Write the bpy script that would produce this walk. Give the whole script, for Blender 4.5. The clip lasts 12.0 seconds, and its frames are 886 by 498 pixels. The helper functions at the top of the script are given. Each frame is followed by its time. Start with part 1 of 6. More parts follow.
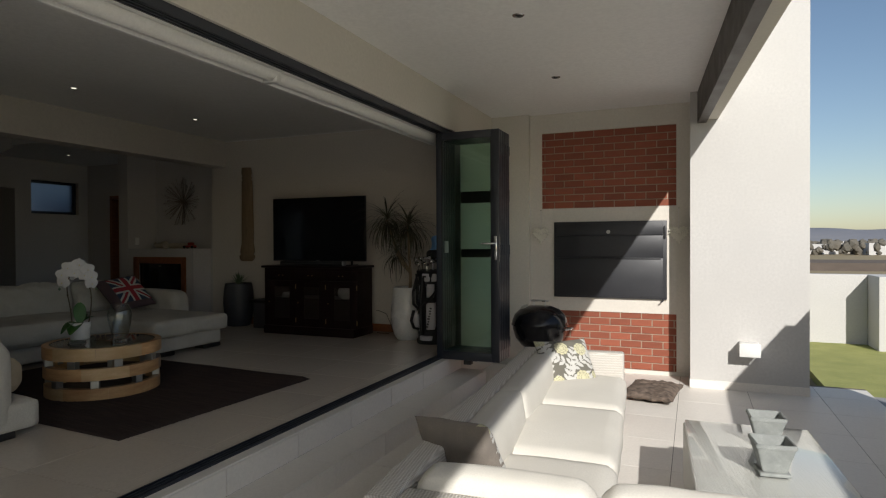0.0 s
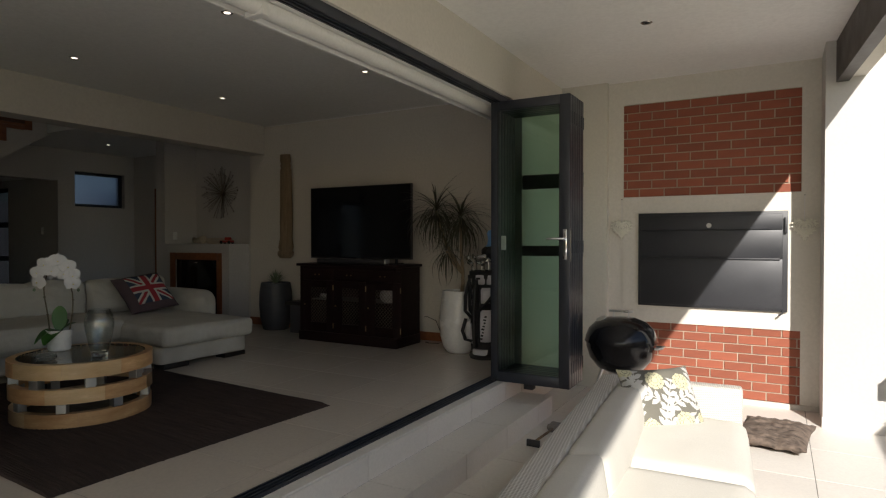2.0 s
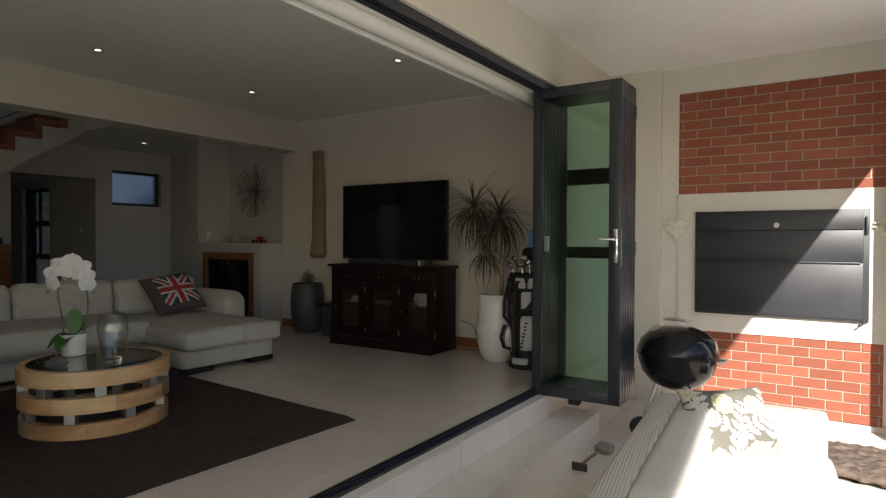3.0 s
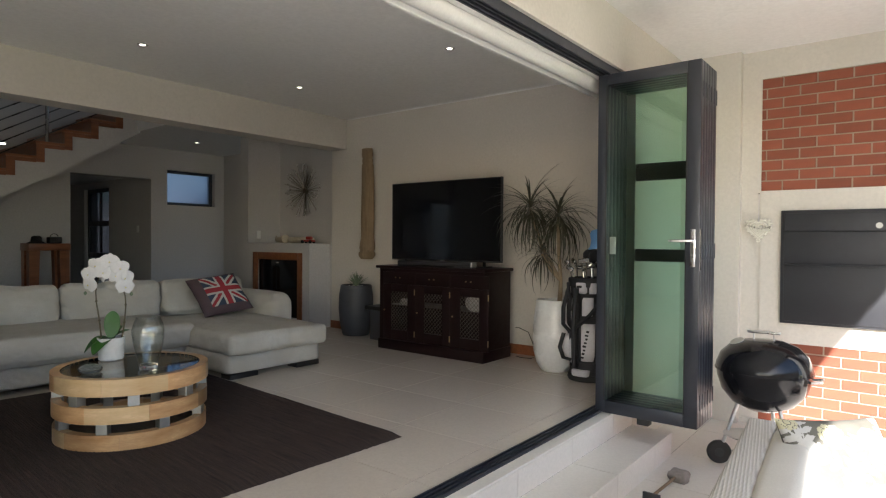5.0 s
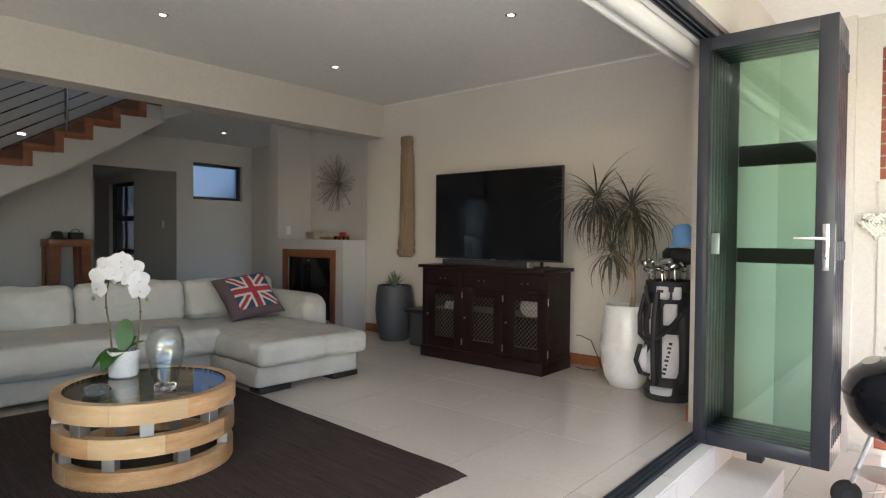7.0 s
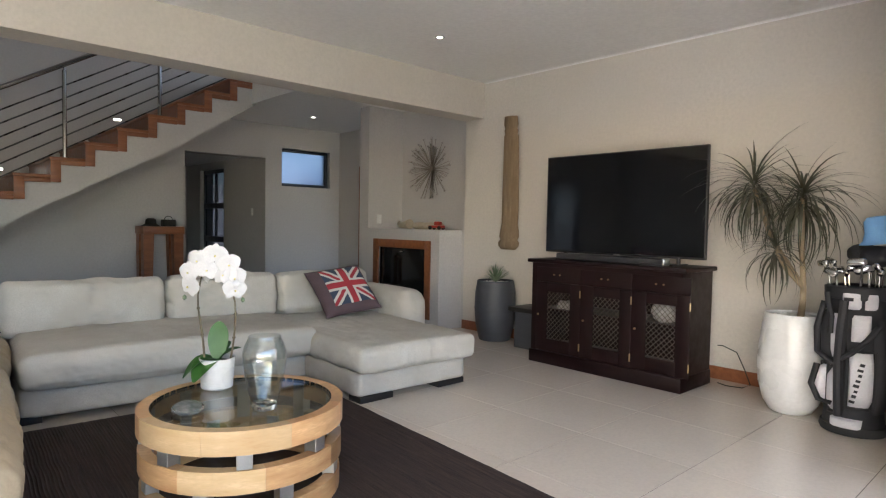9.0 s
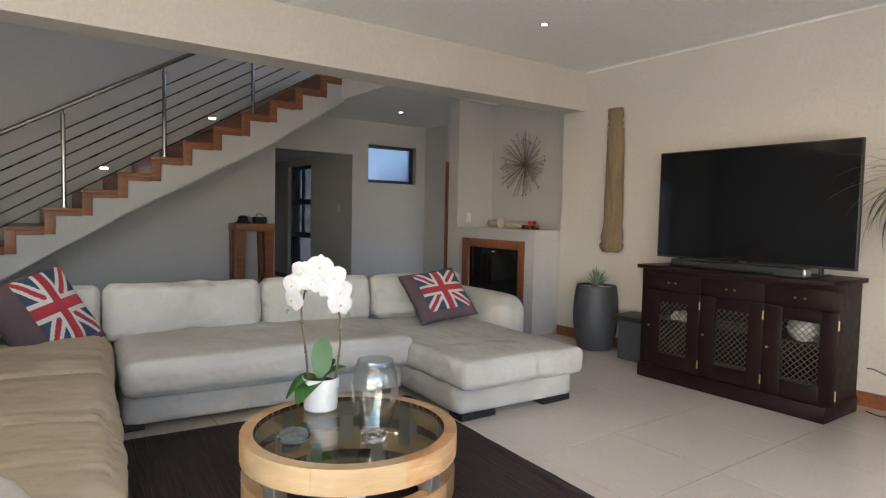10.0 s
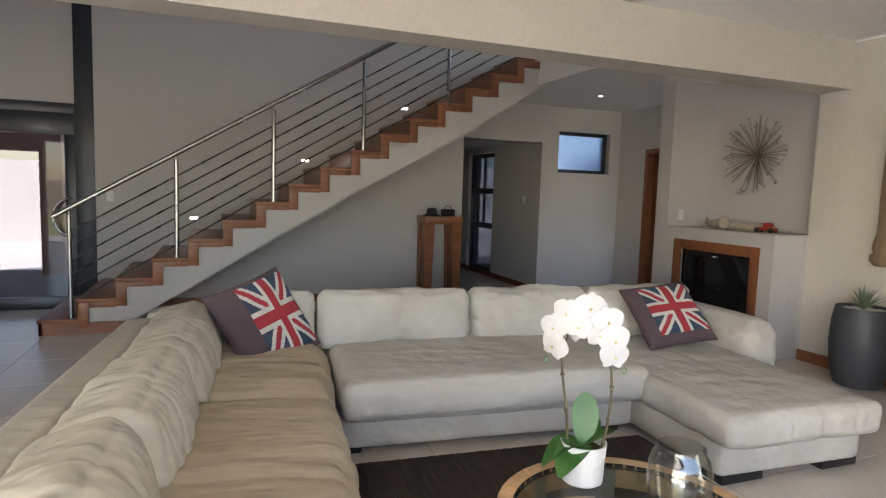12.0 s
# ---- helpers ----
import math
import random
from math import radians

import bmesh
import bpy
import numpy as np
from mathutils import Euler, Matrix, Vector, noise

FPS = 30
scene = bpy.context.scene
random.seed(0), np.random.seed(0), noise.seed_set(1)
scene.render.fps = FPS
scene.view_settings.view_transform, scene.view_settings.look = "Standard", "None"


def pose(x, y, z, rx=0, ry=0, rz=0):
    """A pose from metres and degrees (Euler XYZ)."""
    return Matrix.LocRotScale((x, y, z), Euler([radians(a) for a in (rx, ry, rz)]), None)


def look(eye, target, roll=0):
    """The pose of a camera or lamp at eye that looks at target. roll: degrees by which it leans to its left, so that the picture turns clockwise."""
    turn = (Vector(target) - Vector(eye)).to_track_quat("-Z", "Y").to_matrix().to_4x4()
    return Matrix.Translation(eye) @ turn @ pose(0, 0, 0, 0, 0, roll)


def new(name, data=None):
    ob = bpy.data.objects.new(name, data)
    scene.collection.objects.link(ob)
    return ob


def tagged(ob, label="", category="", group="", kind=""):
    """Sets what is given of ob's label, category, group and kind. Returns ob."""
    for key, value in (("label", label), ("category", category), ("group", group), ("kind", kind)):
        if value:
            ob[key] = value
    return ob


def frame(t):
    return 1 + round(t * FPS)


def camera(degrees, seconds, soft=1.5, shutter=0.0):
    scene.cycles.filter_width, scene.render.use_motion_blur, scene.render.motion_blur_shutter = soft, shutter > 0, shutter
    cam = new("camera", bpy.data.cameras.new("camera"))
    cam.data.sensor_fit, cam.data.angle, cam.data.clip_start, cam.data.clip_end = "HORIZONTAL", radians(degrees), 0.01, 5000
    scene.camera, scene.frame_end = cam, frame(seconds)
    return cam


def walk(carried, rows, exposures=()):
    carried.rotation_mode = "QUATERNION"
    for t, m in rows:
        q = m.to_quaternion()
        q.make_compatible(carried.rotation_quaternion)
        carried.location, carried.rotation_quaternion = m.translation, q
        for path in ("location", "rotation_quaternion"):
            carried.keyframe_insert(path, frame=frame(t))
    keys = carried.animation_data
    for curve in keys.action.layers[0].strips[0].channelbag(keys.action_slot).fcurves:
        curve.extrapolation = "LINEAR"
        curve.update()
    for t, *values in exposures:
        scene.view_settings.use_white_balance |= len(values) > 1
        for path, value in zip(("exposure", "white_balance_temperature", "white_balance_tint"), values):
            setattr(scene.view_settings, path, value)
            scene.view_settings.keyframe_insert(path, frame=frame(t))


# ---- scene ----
# ================================================================ camera
cam = camera(73.0, 12.0, 1.2)
PATH = [
    (0, (-0.623, 1.58, 1.531), (-1.395, 3.425, 1.508), -0.3),
    (0.5, (-0.715, 1.876, 1.506), (-1.529, 3.702, 1.485), -0.2),
    (1, (-0.814, 2.167, 1.499), (-1.673, 3.973, 1.477), -0.2),
    (1.5, (-0.89, 2.446, 1.5), (-1.805, 4.224, 1.477), -0.0),
    (2, (-0.973, 2.69, 1.502), (-1.951, 4.435, 1.473), -0.0),
    (2.5, (-1.065, 2.893, 1.509), (-2.099, 4.604, 1.479), 0.1),
    (3, (-1.15, 3.035, 1.506), (-2.239, 4.712, 1.476), 0.2),
    (5, (-1.357, 3.326, 1.51), (-2.588, 4.902, 1.48), 0.4),
    (5.5, (-1.506, 3.411, 1.509), (-2.753, 4.974, 1.475), 0.5),
    (6, (-1.662, 3.515, 1.51), (-2.926, 5.064, 1.473), 0.5),
    (6.5, (-1.802, 3.601, 1.511), (-3.083, 5.136, 1.471), 0.5),
    (8.5, (-2.437, 3.864, 1.501), (-3.827, 5.301, 1.434), 0.8),
    (9, (-2.599, 3.908, 1.522), (-4.067, 5.263, 1.438), 1.0),
    (9.5, (-2.768, 3.911, 1.549), (-4.317, 5.172, 1.448), 1.1),
    (10, (-2.965, 3.949, 1.593), (-4.588, 5.112, 1.479), 1.2),
    (10.5, (-3.098, 3.932, 1.636), (-4.767, 5.026, 1.505), 1.3),
    (11, (-3.252, 3.901, 1.68), (-4.99, 4.877, 1.519), 1.5),
    (11.5, (-3.432, 3.863, 1.697), (-5.231, 4.718, 1.52), 1.6),
    (12, (-3.643, 3.824, 1.735), (-5.506, 4.527, 1.546), 1.8),
]
EXPOSURES = [(0.0, 0.15, 6350, 10), (1.0, 0.25, 6400, 10), (2.5, 0.98, 6550, 11), (3.2, 1.4, 6500, 11), (5.0, 2.28, 6200, 12), (6.5, 2.83, 6050, 12), (8.5, 3.4, 6050, 14), (12.0, 3.6, 6250, 16)]
walk(cam, [(t, look(eye, target, roll)) for t, eye, target, roll in PATH], EXPOSURES)

# ================================================================ light
SUN = Vector((0.785, -1.65, 1.0)).normalized()          # towards the sun
world = bpy.data.worlds.new("world")
scene.world = world
world.use_nodes = True
wn = world.node_tree.nodes
sky = wn.new("ShaderNodeTexSky")
sky.sky_type = "NISHITA"
sky.sun_disc = False
sky.sun_elevation = math.asin(SUN.z)
sky.sun_rotation = math.atan2(SUN.x, SUN.y)
sky.air_density, sky.dust_density = 1.0, 0.6
world.node_tree.links.new(sky.outputs[0], wn["Background"].inputs[0])
wn["Background"].inputs[1].default_value = 0.085
sun = new("sun", bpy.data.lights.new("sun", "SUN"))
sun.data.energy, sun.data.angle, sun.data.color = 4.4, radians(0.6), (1.0, 0.95, 0.88)
sun.matrix_world = SUN.to_track_quat("Z", "Y").to_matrix().to_4x4()

# ================================================================ materials
def material(name):
    m = bpy.data.materials.new(name)
    m.use_nodes = True
    nt = m.node_tree
    return m, nt, nt.nodes["Principled BSDF"]


def mix_rgb(nt, fac, a, b):
    n = nt.nodes.new("ShaderNodeMix")
    n.data_type = "RGBA"
    for sock, v in ((n.inputs[0], fac), (n.inputs[6], a), (n.inputs[7], b)):
        if isinstance(v, (int, float)):
            sock.default_value = v
        elif isinstance(v, tuple):
            sock.default_value = (*v, 1.0)
        else:
            nt.links.new(v, sock)
    return n.outputs[2]


def noise_tex(nt, scale, detail=4.0, stretch=None, rough=0.55):
    co = nt.nodes.new("ShaderNodeTexCoord")
    n = nt.nodes.new("ShaderNodeTexNoise")
    n.inputs["Scale"].default_value, n.inputs["Detail"].default_value, n.inputs["Roughness"].default_value = scale, detail, rough
    if stretch:
        mp = nt.nodes.new("ShaderNodeMapping")
        mp.inputs["Scale"].default_value = stretch
        nt.links.new(co.outputs["Object"], mp.inputs[0])
        nt.links.new(mp.outputs[0], n.inputs[0])
    else:
        nt.links.new(co.outputs["Object"], n.inputs[0])
    return n.outputs[0]


def ramp(nt, fac, lo, hi):
    n = nt.nodes.new("ShaderNodeMapRange")
    n.inputs["From Min"].default_value, n.inputs["From Max"].default_value = lo, hi
    nt.links.new(fac, n.inputs[0])
    return n.outputs[0]


def bump(nt, bsdf, height, strength, distance=0.01):
    b = nt.nodes.new("ShaderNodeBump")
    b.inputs["Strength"].default_value, b.inputs["Distance"].default_value = strength, distance
    nt.links.new(height, b.inputs["Height"])
    nt.links.new(b.outputs[0], bsdf.inputs["Normal"])


def surface(name, a, b, scale=6.0, rough=0.6, metal=0.0, bumps=(60.0, 0.15, 0.004), grain=None, stretch=None, each=0.0, spec=0.5, coat=0.0, vary=0.08, folds=None):
    """Two tones mixed by coarse and fine noise, with fine relief; each: how far single pieces differ in brightness."""
    m, nt, p = material(name)
    coarse = ramp(nt, noise_tex(nt, scale, 3.0, stretch), 0.3, 0.7)
    col = mix_rgb(nt, coarse, a, b)
    fine = noise_tex(nt, grain or scale * 12, 3.0, stretch)
    col = mix_rgb(nt, ramp(nt, fine, 0.35, 0.75), col, tuple(0.5 * (u + v) * 0.92 for u, v in zip(a, b)))
    if each:
        info = nt.nodes.new("ShaderNodeObjectInfo")
        hsv = nt.nodes.new("ShaderNodeHueSaturation")
        r = nt.nodes.new("ShaderNodeMapRange")
        r.inputs["To Min"].default_value, r.inputs["To Max"].default_value = 1 - each, 1 + each
        nt.links.new(info.outputs["Random"], r.inputs[0])
        nt.links.new(r.outputs[0], hsv.inputs["Value"])
        nt.links.new(col, hsv.inputs["Color"])
        col = hsv.outputs[0]
    nt.links.new(col, p.inputs["Base Color"])
    rr = nt.nodes.new("ShaderNodeMapRange")
    rr.inputs["To Min"].default_value, rr.inputs["To Max"].default_value = max(rough - vary, 0.02), min(rough + vary, 1)
    nt.links.new(coarse, rr.inputs[0])
    nt.links.new(rr.outputs[0], p.inputs["Roughness"])
    p.inputs["Metallic"].default_value = metal
    p.inputs["Specular IOR Level"].default_value = spec
    p.inputs["Coat Weight"].default_value = coat
    if bumps:
        bump(nt, p, noise_tex(nt, bumps[0], 4.0, stretch), bumps[1], bumps[2])
    if folds:
        # Broad creases under the fine relief.
        wide = nt.nodes.new("ShaderNodeBump")
        wide.inputs["Strength"].default_value, wide.inputs["Distance"].default_value = folds[1], 0.05
        nt.links.new(noise_tex(nt, folds[0], 2.0, folds[2], 0.5), wide.inputs["Height"])
        nt.links.new(wide.outputs[0], p.inputs["Normal"].links[0].from_node.inputs["Normal"])
    return m


def glass(name, tint, rough=0.0):
    m, nt, p = material(name)
    p.inputs["Base Color"].default_value = (*tint, 1)
    p.inputs["Transmission Weight"].default_value = 1.0
    p.inputs["Roughness"].default_value = rough
    p.inputs["IOR"].default_value = 1.45
    return m


def thin_glass(name, tint, rough=0.02, ior=1.45):
    """A thin pane: clear straight through, glossy by Fresnel."""
    m, nt, p = material(name)
    nt.nodes.remove(p)
    clear, gloss, mix, facing = (nt.nodes.new("ShaderNode" + k) for k in ("BsdfTransparent", "BsdfGlossy", "MixShader", "LayerWeight"))
    clear.inputs[0].default_value = (*tint, 1)
    gloss.inputs["Roughness"].default_value = rough
    facing.inputs[0].default_value = 0.5
    power, scale = nt.nodes.new("ShaderNodeMath"), nt.nodes.new("ShaderNodeMath")
    power.operation, power.inputs[1].default_value = "POWER", 4.0
    scale.operation, scale.inputs[1].default_value, scale.inputs[2].default_value = "MULTIPLY_ADD", 0.9, ((ior - 1) / (ior + 1)) ** 2
    for u, v in ((facing.outputs[1], power.inputs[0]), (power.outputs[0], scale.inputs[0]), (scale.outputs[0], mix.inputs[0]), (clear.outputs[0], mix.inputs[1]), (gloss.outputs[0], mix.inputs[2]), (mix.outputs[0], nt.nodes["Material Output"].inputs[0])):
        nt.links.new(u, v)
    return m


def glow(name, colour, strength):
    m, nt, p = material(name)
    p.inputs["Base Color"].default_value = (*colour, 1)
    p.inputs["Emission Color"].default_value = (*colour, 1)
    p.inputs["Emission Strength"].default_value = strength
    return m


PLASTER_IN = surface("plaster_inside", (0.62, 0.57, 0.505), (0.67, 0.62, 0.555), 1.2, 0.75, bumps=(120, 0.12, 0.002), grain=40)
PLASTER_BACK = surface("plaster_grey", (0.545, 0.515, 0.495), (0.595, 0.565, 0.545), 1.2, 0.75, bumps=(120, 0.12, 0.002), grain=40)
PLASTER_OUT = surface("plaster_outside", (0.64, 0.60, 0.53), (0.69, 0.65, 0.58), 1.4, 0.8, bumps=(140, 0.2, 0.002), grain=40)
PLASTER_WHITE = surface("plaster_white", (0.52, 0.505, 0.48), (0.57, 0.555, 0.53), 1.4, 0.8, bumps=(140, 0.2, 0.002), grain=40)
CEILING = surface("ceiling_paint", (0.88, 0.865, 0.84), (0.91, 0.895, 0.87), 0.8, 0.6, bumps=(90, 0.06, 0.002), grain=30)
TILE_IN = surface("tile_cream", (0.69, 0.61, 0.52), (0.71, 0.635, 0.545), 0.9, 0.18, bumps=(30, 0.02, 0.001), grain=60, each=0.025, vary=0.015)
TILE_OUT = surface("tile_patio", (0.75, 0.71, 0.65), (0.775, 0.735, 0.675), 0.9, 0.45, bumps=(80, 0.10, 0.002), grain=60, each=0.03, vary=0.03)
GROUT = surface("grout", (0.13, 0.11, 0.09), (0.18, 0.155, 0.13), 20, 0.9)
BRICK = surface("brick_red", (0.235, 0.066, 0.036), (0.33, 0.10, 0.055), 9, 0.85, bumps=(90, 0.4, 0.004), grain=90, each=0.16)
MORTAR = surface("mortar", (0.40, 0.325, 0.25), (0.49, 0.41, 0.32), 25, 0.95, bumps=(150, 0.5, 0.004))
ALU = surface("charcoal_aluminium", (0.022, 0.026, 0.036), (0.030, 0.034, 0.045), 8, 0.38, bumps=(400, 0.05, 0.001), spec=0.6)
RAIL_STEEL = surface("satin_steel", (0.12, 0.115, 0.11), (0.17, 0.165, 0.16), 6, 0.3, 0.8, bumps=None)
STEEL = surface("brushed_steel", (0.40, 0.39, 0.375), (0.50, 0.49, 0.475), 6, 0.22, 1.0, bumps=(200, 0.05, 0.001))
CHROME = surface("chrome", (0.75, 0.75, 0.76), (0.8, 0.8, 0.8), 5, 0.12, 1.0, bumps=None)
WHITE_PLASTIC = surface("white_plastic", (0.78, 0.77, 0.74), (0.82, 0.81, 0.78), 5, 0.4, bumps=None)
BROWN_STEEL = surface("dark_brown_channel", (0.045, 0.035, 0.030), (0.06, 0.048, 0.04), 5, 0.5)
TEAK = surface("reddish_timber", (0.19, 0.062, 0.026), (0.33, 0.125, 0.05), 3, 0.38, bumps=(40, 0.1, 0.002), grain=30, stretch=(8, 1, 8), each=0.08)
PANE = thin_glass("clear_pane", (0.93, 0.97, 0.95))
LAMP_GLOW = glow("lamp_glow", (1.0, 0.90, 0.76), 1.6)
RUBBER = surface("black_rubber", (0.02, 0.02, 0.02), (0.035, 0.035, 0.035), 12, 0.8)

# ================================================================ building helpers
def box(bm, x0, y0, z0, x1, y1, z1, bevel=0.0, segs=2):
    g = bmesh.ops.create_cube(bm, size=1.0)["verts"]
    for v in g:
        v.co = Vector(((x0 + x1) / 2 + v.co.x * (x1 - x0), (y0 + y1) / 2 + v.co.y * (y1 - y0), (z0 + z1) / 2 + v.co.z * (z1 - z0)))
    if bevel:
        es = list({e for v in g for e in v.link_edges})
        bmesh.ops.bevel(bm, geom=es, offset=bevel, segments=segs, profile=0.5, affect="EDGES")
    return bm


def cyl(bm, p0, p1, r0, r1=None, segs=16):
    p0, p1 = Vector(p0), Vector(p1)
    d = p1 - p0
    m = Matrix.Translation((p0 + p1) / 2) @ d.to_track_quat("Z", "Y").to_matrix().to_4x4()
    bmesh.ops.create_cone(bm, cap_ends=True, segments=segs, radius1=r0, radius2=r0 if r1 is None else r1, depth=d.length, matrix=m)
    return bm


def lathe(bm, profile, segs=32, at=(0, 0, 0)):
    rings = []
    for r, z in profile:
        if r < 1e-5:
            rings.append([bm.verts.new((at[0], at[1], at[2] + z))])
        else:
            rings.append([bm.verts.new((at[0] + r * math.cos(2 * math.pi * k / segs), at[1] + r * math.sin(2 * math.pi * k / segs), at[2] + z)) for k in range(segs)])
    for a, b in zip(rings, rings[1:]):
        for k in range(segs):
            j = (k + 1) % segs
            if len(a) == 1 and len(b) > 1:
                bm.faces.new((a[0], b[k], b[j]))
            elif len(b) == 1 and len(a) > 1:
                bm.faces.new((a[k], a[j], b[0]))
            elif len(a) > 1:
                bm.faces.new((a[k], a[j], b[j], b[k]))
    bmesh.ops.recalc_face_normals(bm, faces=bm.faces)
    return bm


def tube(bm, pts, radius, segs=8, taper=None):
    pts = [Vector(p) for p in pts]
    rings = []
    for i, p in enumerate(pts):
        d = (pts[min(i + 1, len(pts) - 1)] - pts[max(i - 1, 0)]).normalized()
        side = d.cross(Vector((0, 0, 1)) if abs(d.z) < 0.95 else Vector((1, 0, 0))).normalized()
        up = side.cross(d)
        r = radius if taper is None else radius + (taper - radius) * i / (len(pts) - 1)
        rings.append([bm.verts.new(p + r * (math.cos(2 * math.pi * k / segs) * side + math.sin(2 * math.pi * k / segs) * up)) for k in range(segs)])
    for a, b in zip(rings, rings[1:]):
        for k in range(segs):
            j = (k + 1) % segs
            bm.faces.new((a[k], a[j], b[j], b[k]))
    bm.faces.new(rings[0][::-1])
    bm.faces.new(rings[-1])
    bmesh.ops.recalc_face_normals(bm, faces=bm.faces)
    return bm


def prism(bm, outline, axis, a, b):
    """A polygon, given in the two other axes in order, drawn out along axis from a to b."""
    def at(u, v, w):
        return {"x": (w, u, v), "y": (u, w, v), "z": (u, v, w)}[axis]
    lo, hi = ([bm.verts.new(at(u, v, w)) for u, v in outline] for w in (a, b))
    n = len(outline)
    bm.faces.new(lo)
    bm.faces.new(hi[::-1])
    for k in range(n):
        bm.faces.new((lo[k], hi[k], hi[(k + 1) % n], lo[(k + 1) % n]))
    bmesh.ops.recalc_face_normals(bm, faces=bm.faces)
    return bm


def soft_box(bm, size, r, puff=(0, 0, 0), n=(16, 16, 6), wrinkle=0.0, freq=4.0, stretch=(1, 1, 1), seed=0.0, at=(0, 0, 0), crease=0.0, lines=(1, 1, 1)):
    """A stuffed block: rounded edges of radius r, faces that bulge by puff, noise folds, and narrow creases that run across lines."""
    hx, hy, hz = size[0] / 2, size[1] / 2, size[2] / 2
    cache = {}

    def vert(u, v, w):
        key = (round(u, 4), round(v, 4), round(w, 4))
        if key not in cache:
            p = Vector((u * hx, v * hy, w * hz))
            inner = Vector((max(-hx + r, min(hx - r, p.x)), max(-hy + r, min(hy - r, p.y)), max(-hz + r, min(hz - r, p.z))))
            d = p - inner
            if d.length > 1e-6:
                p = inner + d.normalized() * r
            fu, fv, fw = 1 - u * u, 1 - v * v, 1 - w * w
            p.x += math.copysign(1, u) * puff[0] * fv * fw * abs(u) ** 2
            p.y += math.copysign(1, v) * puff[1] * fu * fw * abs(v) ** 2
            p.z += math.copysign(1, w) * puff[2] * math.sqrt(fu * fv) * abs(w) ** 2
            if wrinkle:
                q = Vector((p.x * stretch[0], p.y * stretch[1], p.z * stretch[2])) * freq + Vector((seed, seed * 2.3, -seed))
                p += p.normalized() * wrinkle * (noise.noise(q) + 0.5 * noise.noise(q * 2.3))
            if crease:
                q = Vector((p.x * lines[0], p.y * lines[1], p.z * lines[2])) + Vector((seed * 1.7, -seed, seed))
                fold = noise.noise(q) + 0.45 * noise.noise(q * 2.1)
                p -= p.normalized() * crease * max(0.0, 1 - 3.2 * abs(fold)) ** 1.5 * (0.35 + 0.65 * abs(noise.noise(q * 0.31 + Vector((9, 0, 0)))) * 2)
            cache[key] = bm.verts.new(p + Vector(at))
        return cache[key]

    nx, ny, nz = n
    def grid(na, nb, f):
        for i in range(na):
            for j in range(nb):
                a0, a1, b0, b1 = -1 + 2 * i / na, -1 + 2 * (i + 1) / na, -1 + 2 * j / nb, -1 + 2 * (j + 1) / nb
                bm.faces.new((f(a0, b0), f(a1, b0), f(a1, b1), f(a0, b1)))
    for s in (-1, 1):
        grid(nx, ny, lambda a, b: vert(a, b, s))
        grid(nx, nz, lambda a, b: vert(a, s, b))
        grid(ny, nz, lambda a, b: vert(s, a, b))
    bmesh.ops.recalc_face_normals(bm, faces=bm.faces)
    return bm


def mesh_of(name, bm, mat, smooth=35):
    me = bpy.data.meshes.new(name)
    bm.to_mesh(me)
    bm.free()
    for m in (mat if isinstance(mat, (list, tuple)) else (mat,)):
        me.materials.append(m)
    if smooth:
        me.shade_smooth()
        me.set_sharp_from_angle(angle=radians(smooth))
    return me


def part(name, bm, mat, parent, label="", smooth=35):
    ob = new(name, mesh_of(name, bm, mat, smooth))
    ob.parent = parent
    return tagged(ob, label)


def solid(name, bm, mat, label="", category="", group="", kind="", at=None, smooth=35):
    """A top-level thing or piece of the setting that is one mesh."""
    ob = new(name, mesh_of(name, bm, mat, smooth))
    if at is not None:
        ob.matrix_world = at
    return tagged(ob, label, category, group, kind)


def thing(name, at, label, category, group="", kind=""):
    """An empty at a thing's base, which carries its parts."""
    ob = new(name)
    ob.empty_display_size = 0.1
    ob.matrix_world = at
    return tagged(ob, label, category, group, kind)


B = bmesh.new
F = 0.325                # indoor floor above the patio floor
CEIL = 3.08              # ceilings of living room and patio
WALL_TV, WALL_FAR, DOOR_X, BEAM_X = 8.75, -11.2, -3.07, -7.21

# ================================================================ setting
def wall(name, boxes, mat, label):
    bm = B()
    for b in boxes:
        box(bm, *b)
    return solid(name, bm, mat, label, "wall", kind="structure", smooth=0)


GRASS = surface("lawn", (0.24, 0.27, 0.07), (0.40, 0.39, 0.13), 3, 0.9, bumps=(60, 0.8, 0.02), grain=40)
VELD = surface("dry_veld", (0.34, 0.26, 0.15), (0.24, 0.20, 0.11), 0.02, 0.95, bumps=(2, 0.4, 0.05), grain=0.3)
bm = B()
for v in bmesh.ops.create_circle(bm, cap_ends=True, segments=48, radius=2500.0)["verts"]:
    v.co.z = -0.16
solid("ground", bm, VELD, "dry straw-coloured veld reaching to the horizon", "ground", kind="structure", smooth=0)
solid("lawn", box(B(), 0.7, -8, -0.3, 18, 13.6, -0.07), GRASS, "short yellowish-green lawn beside the patio paving", "lawn", kind="structure", smooth=0)

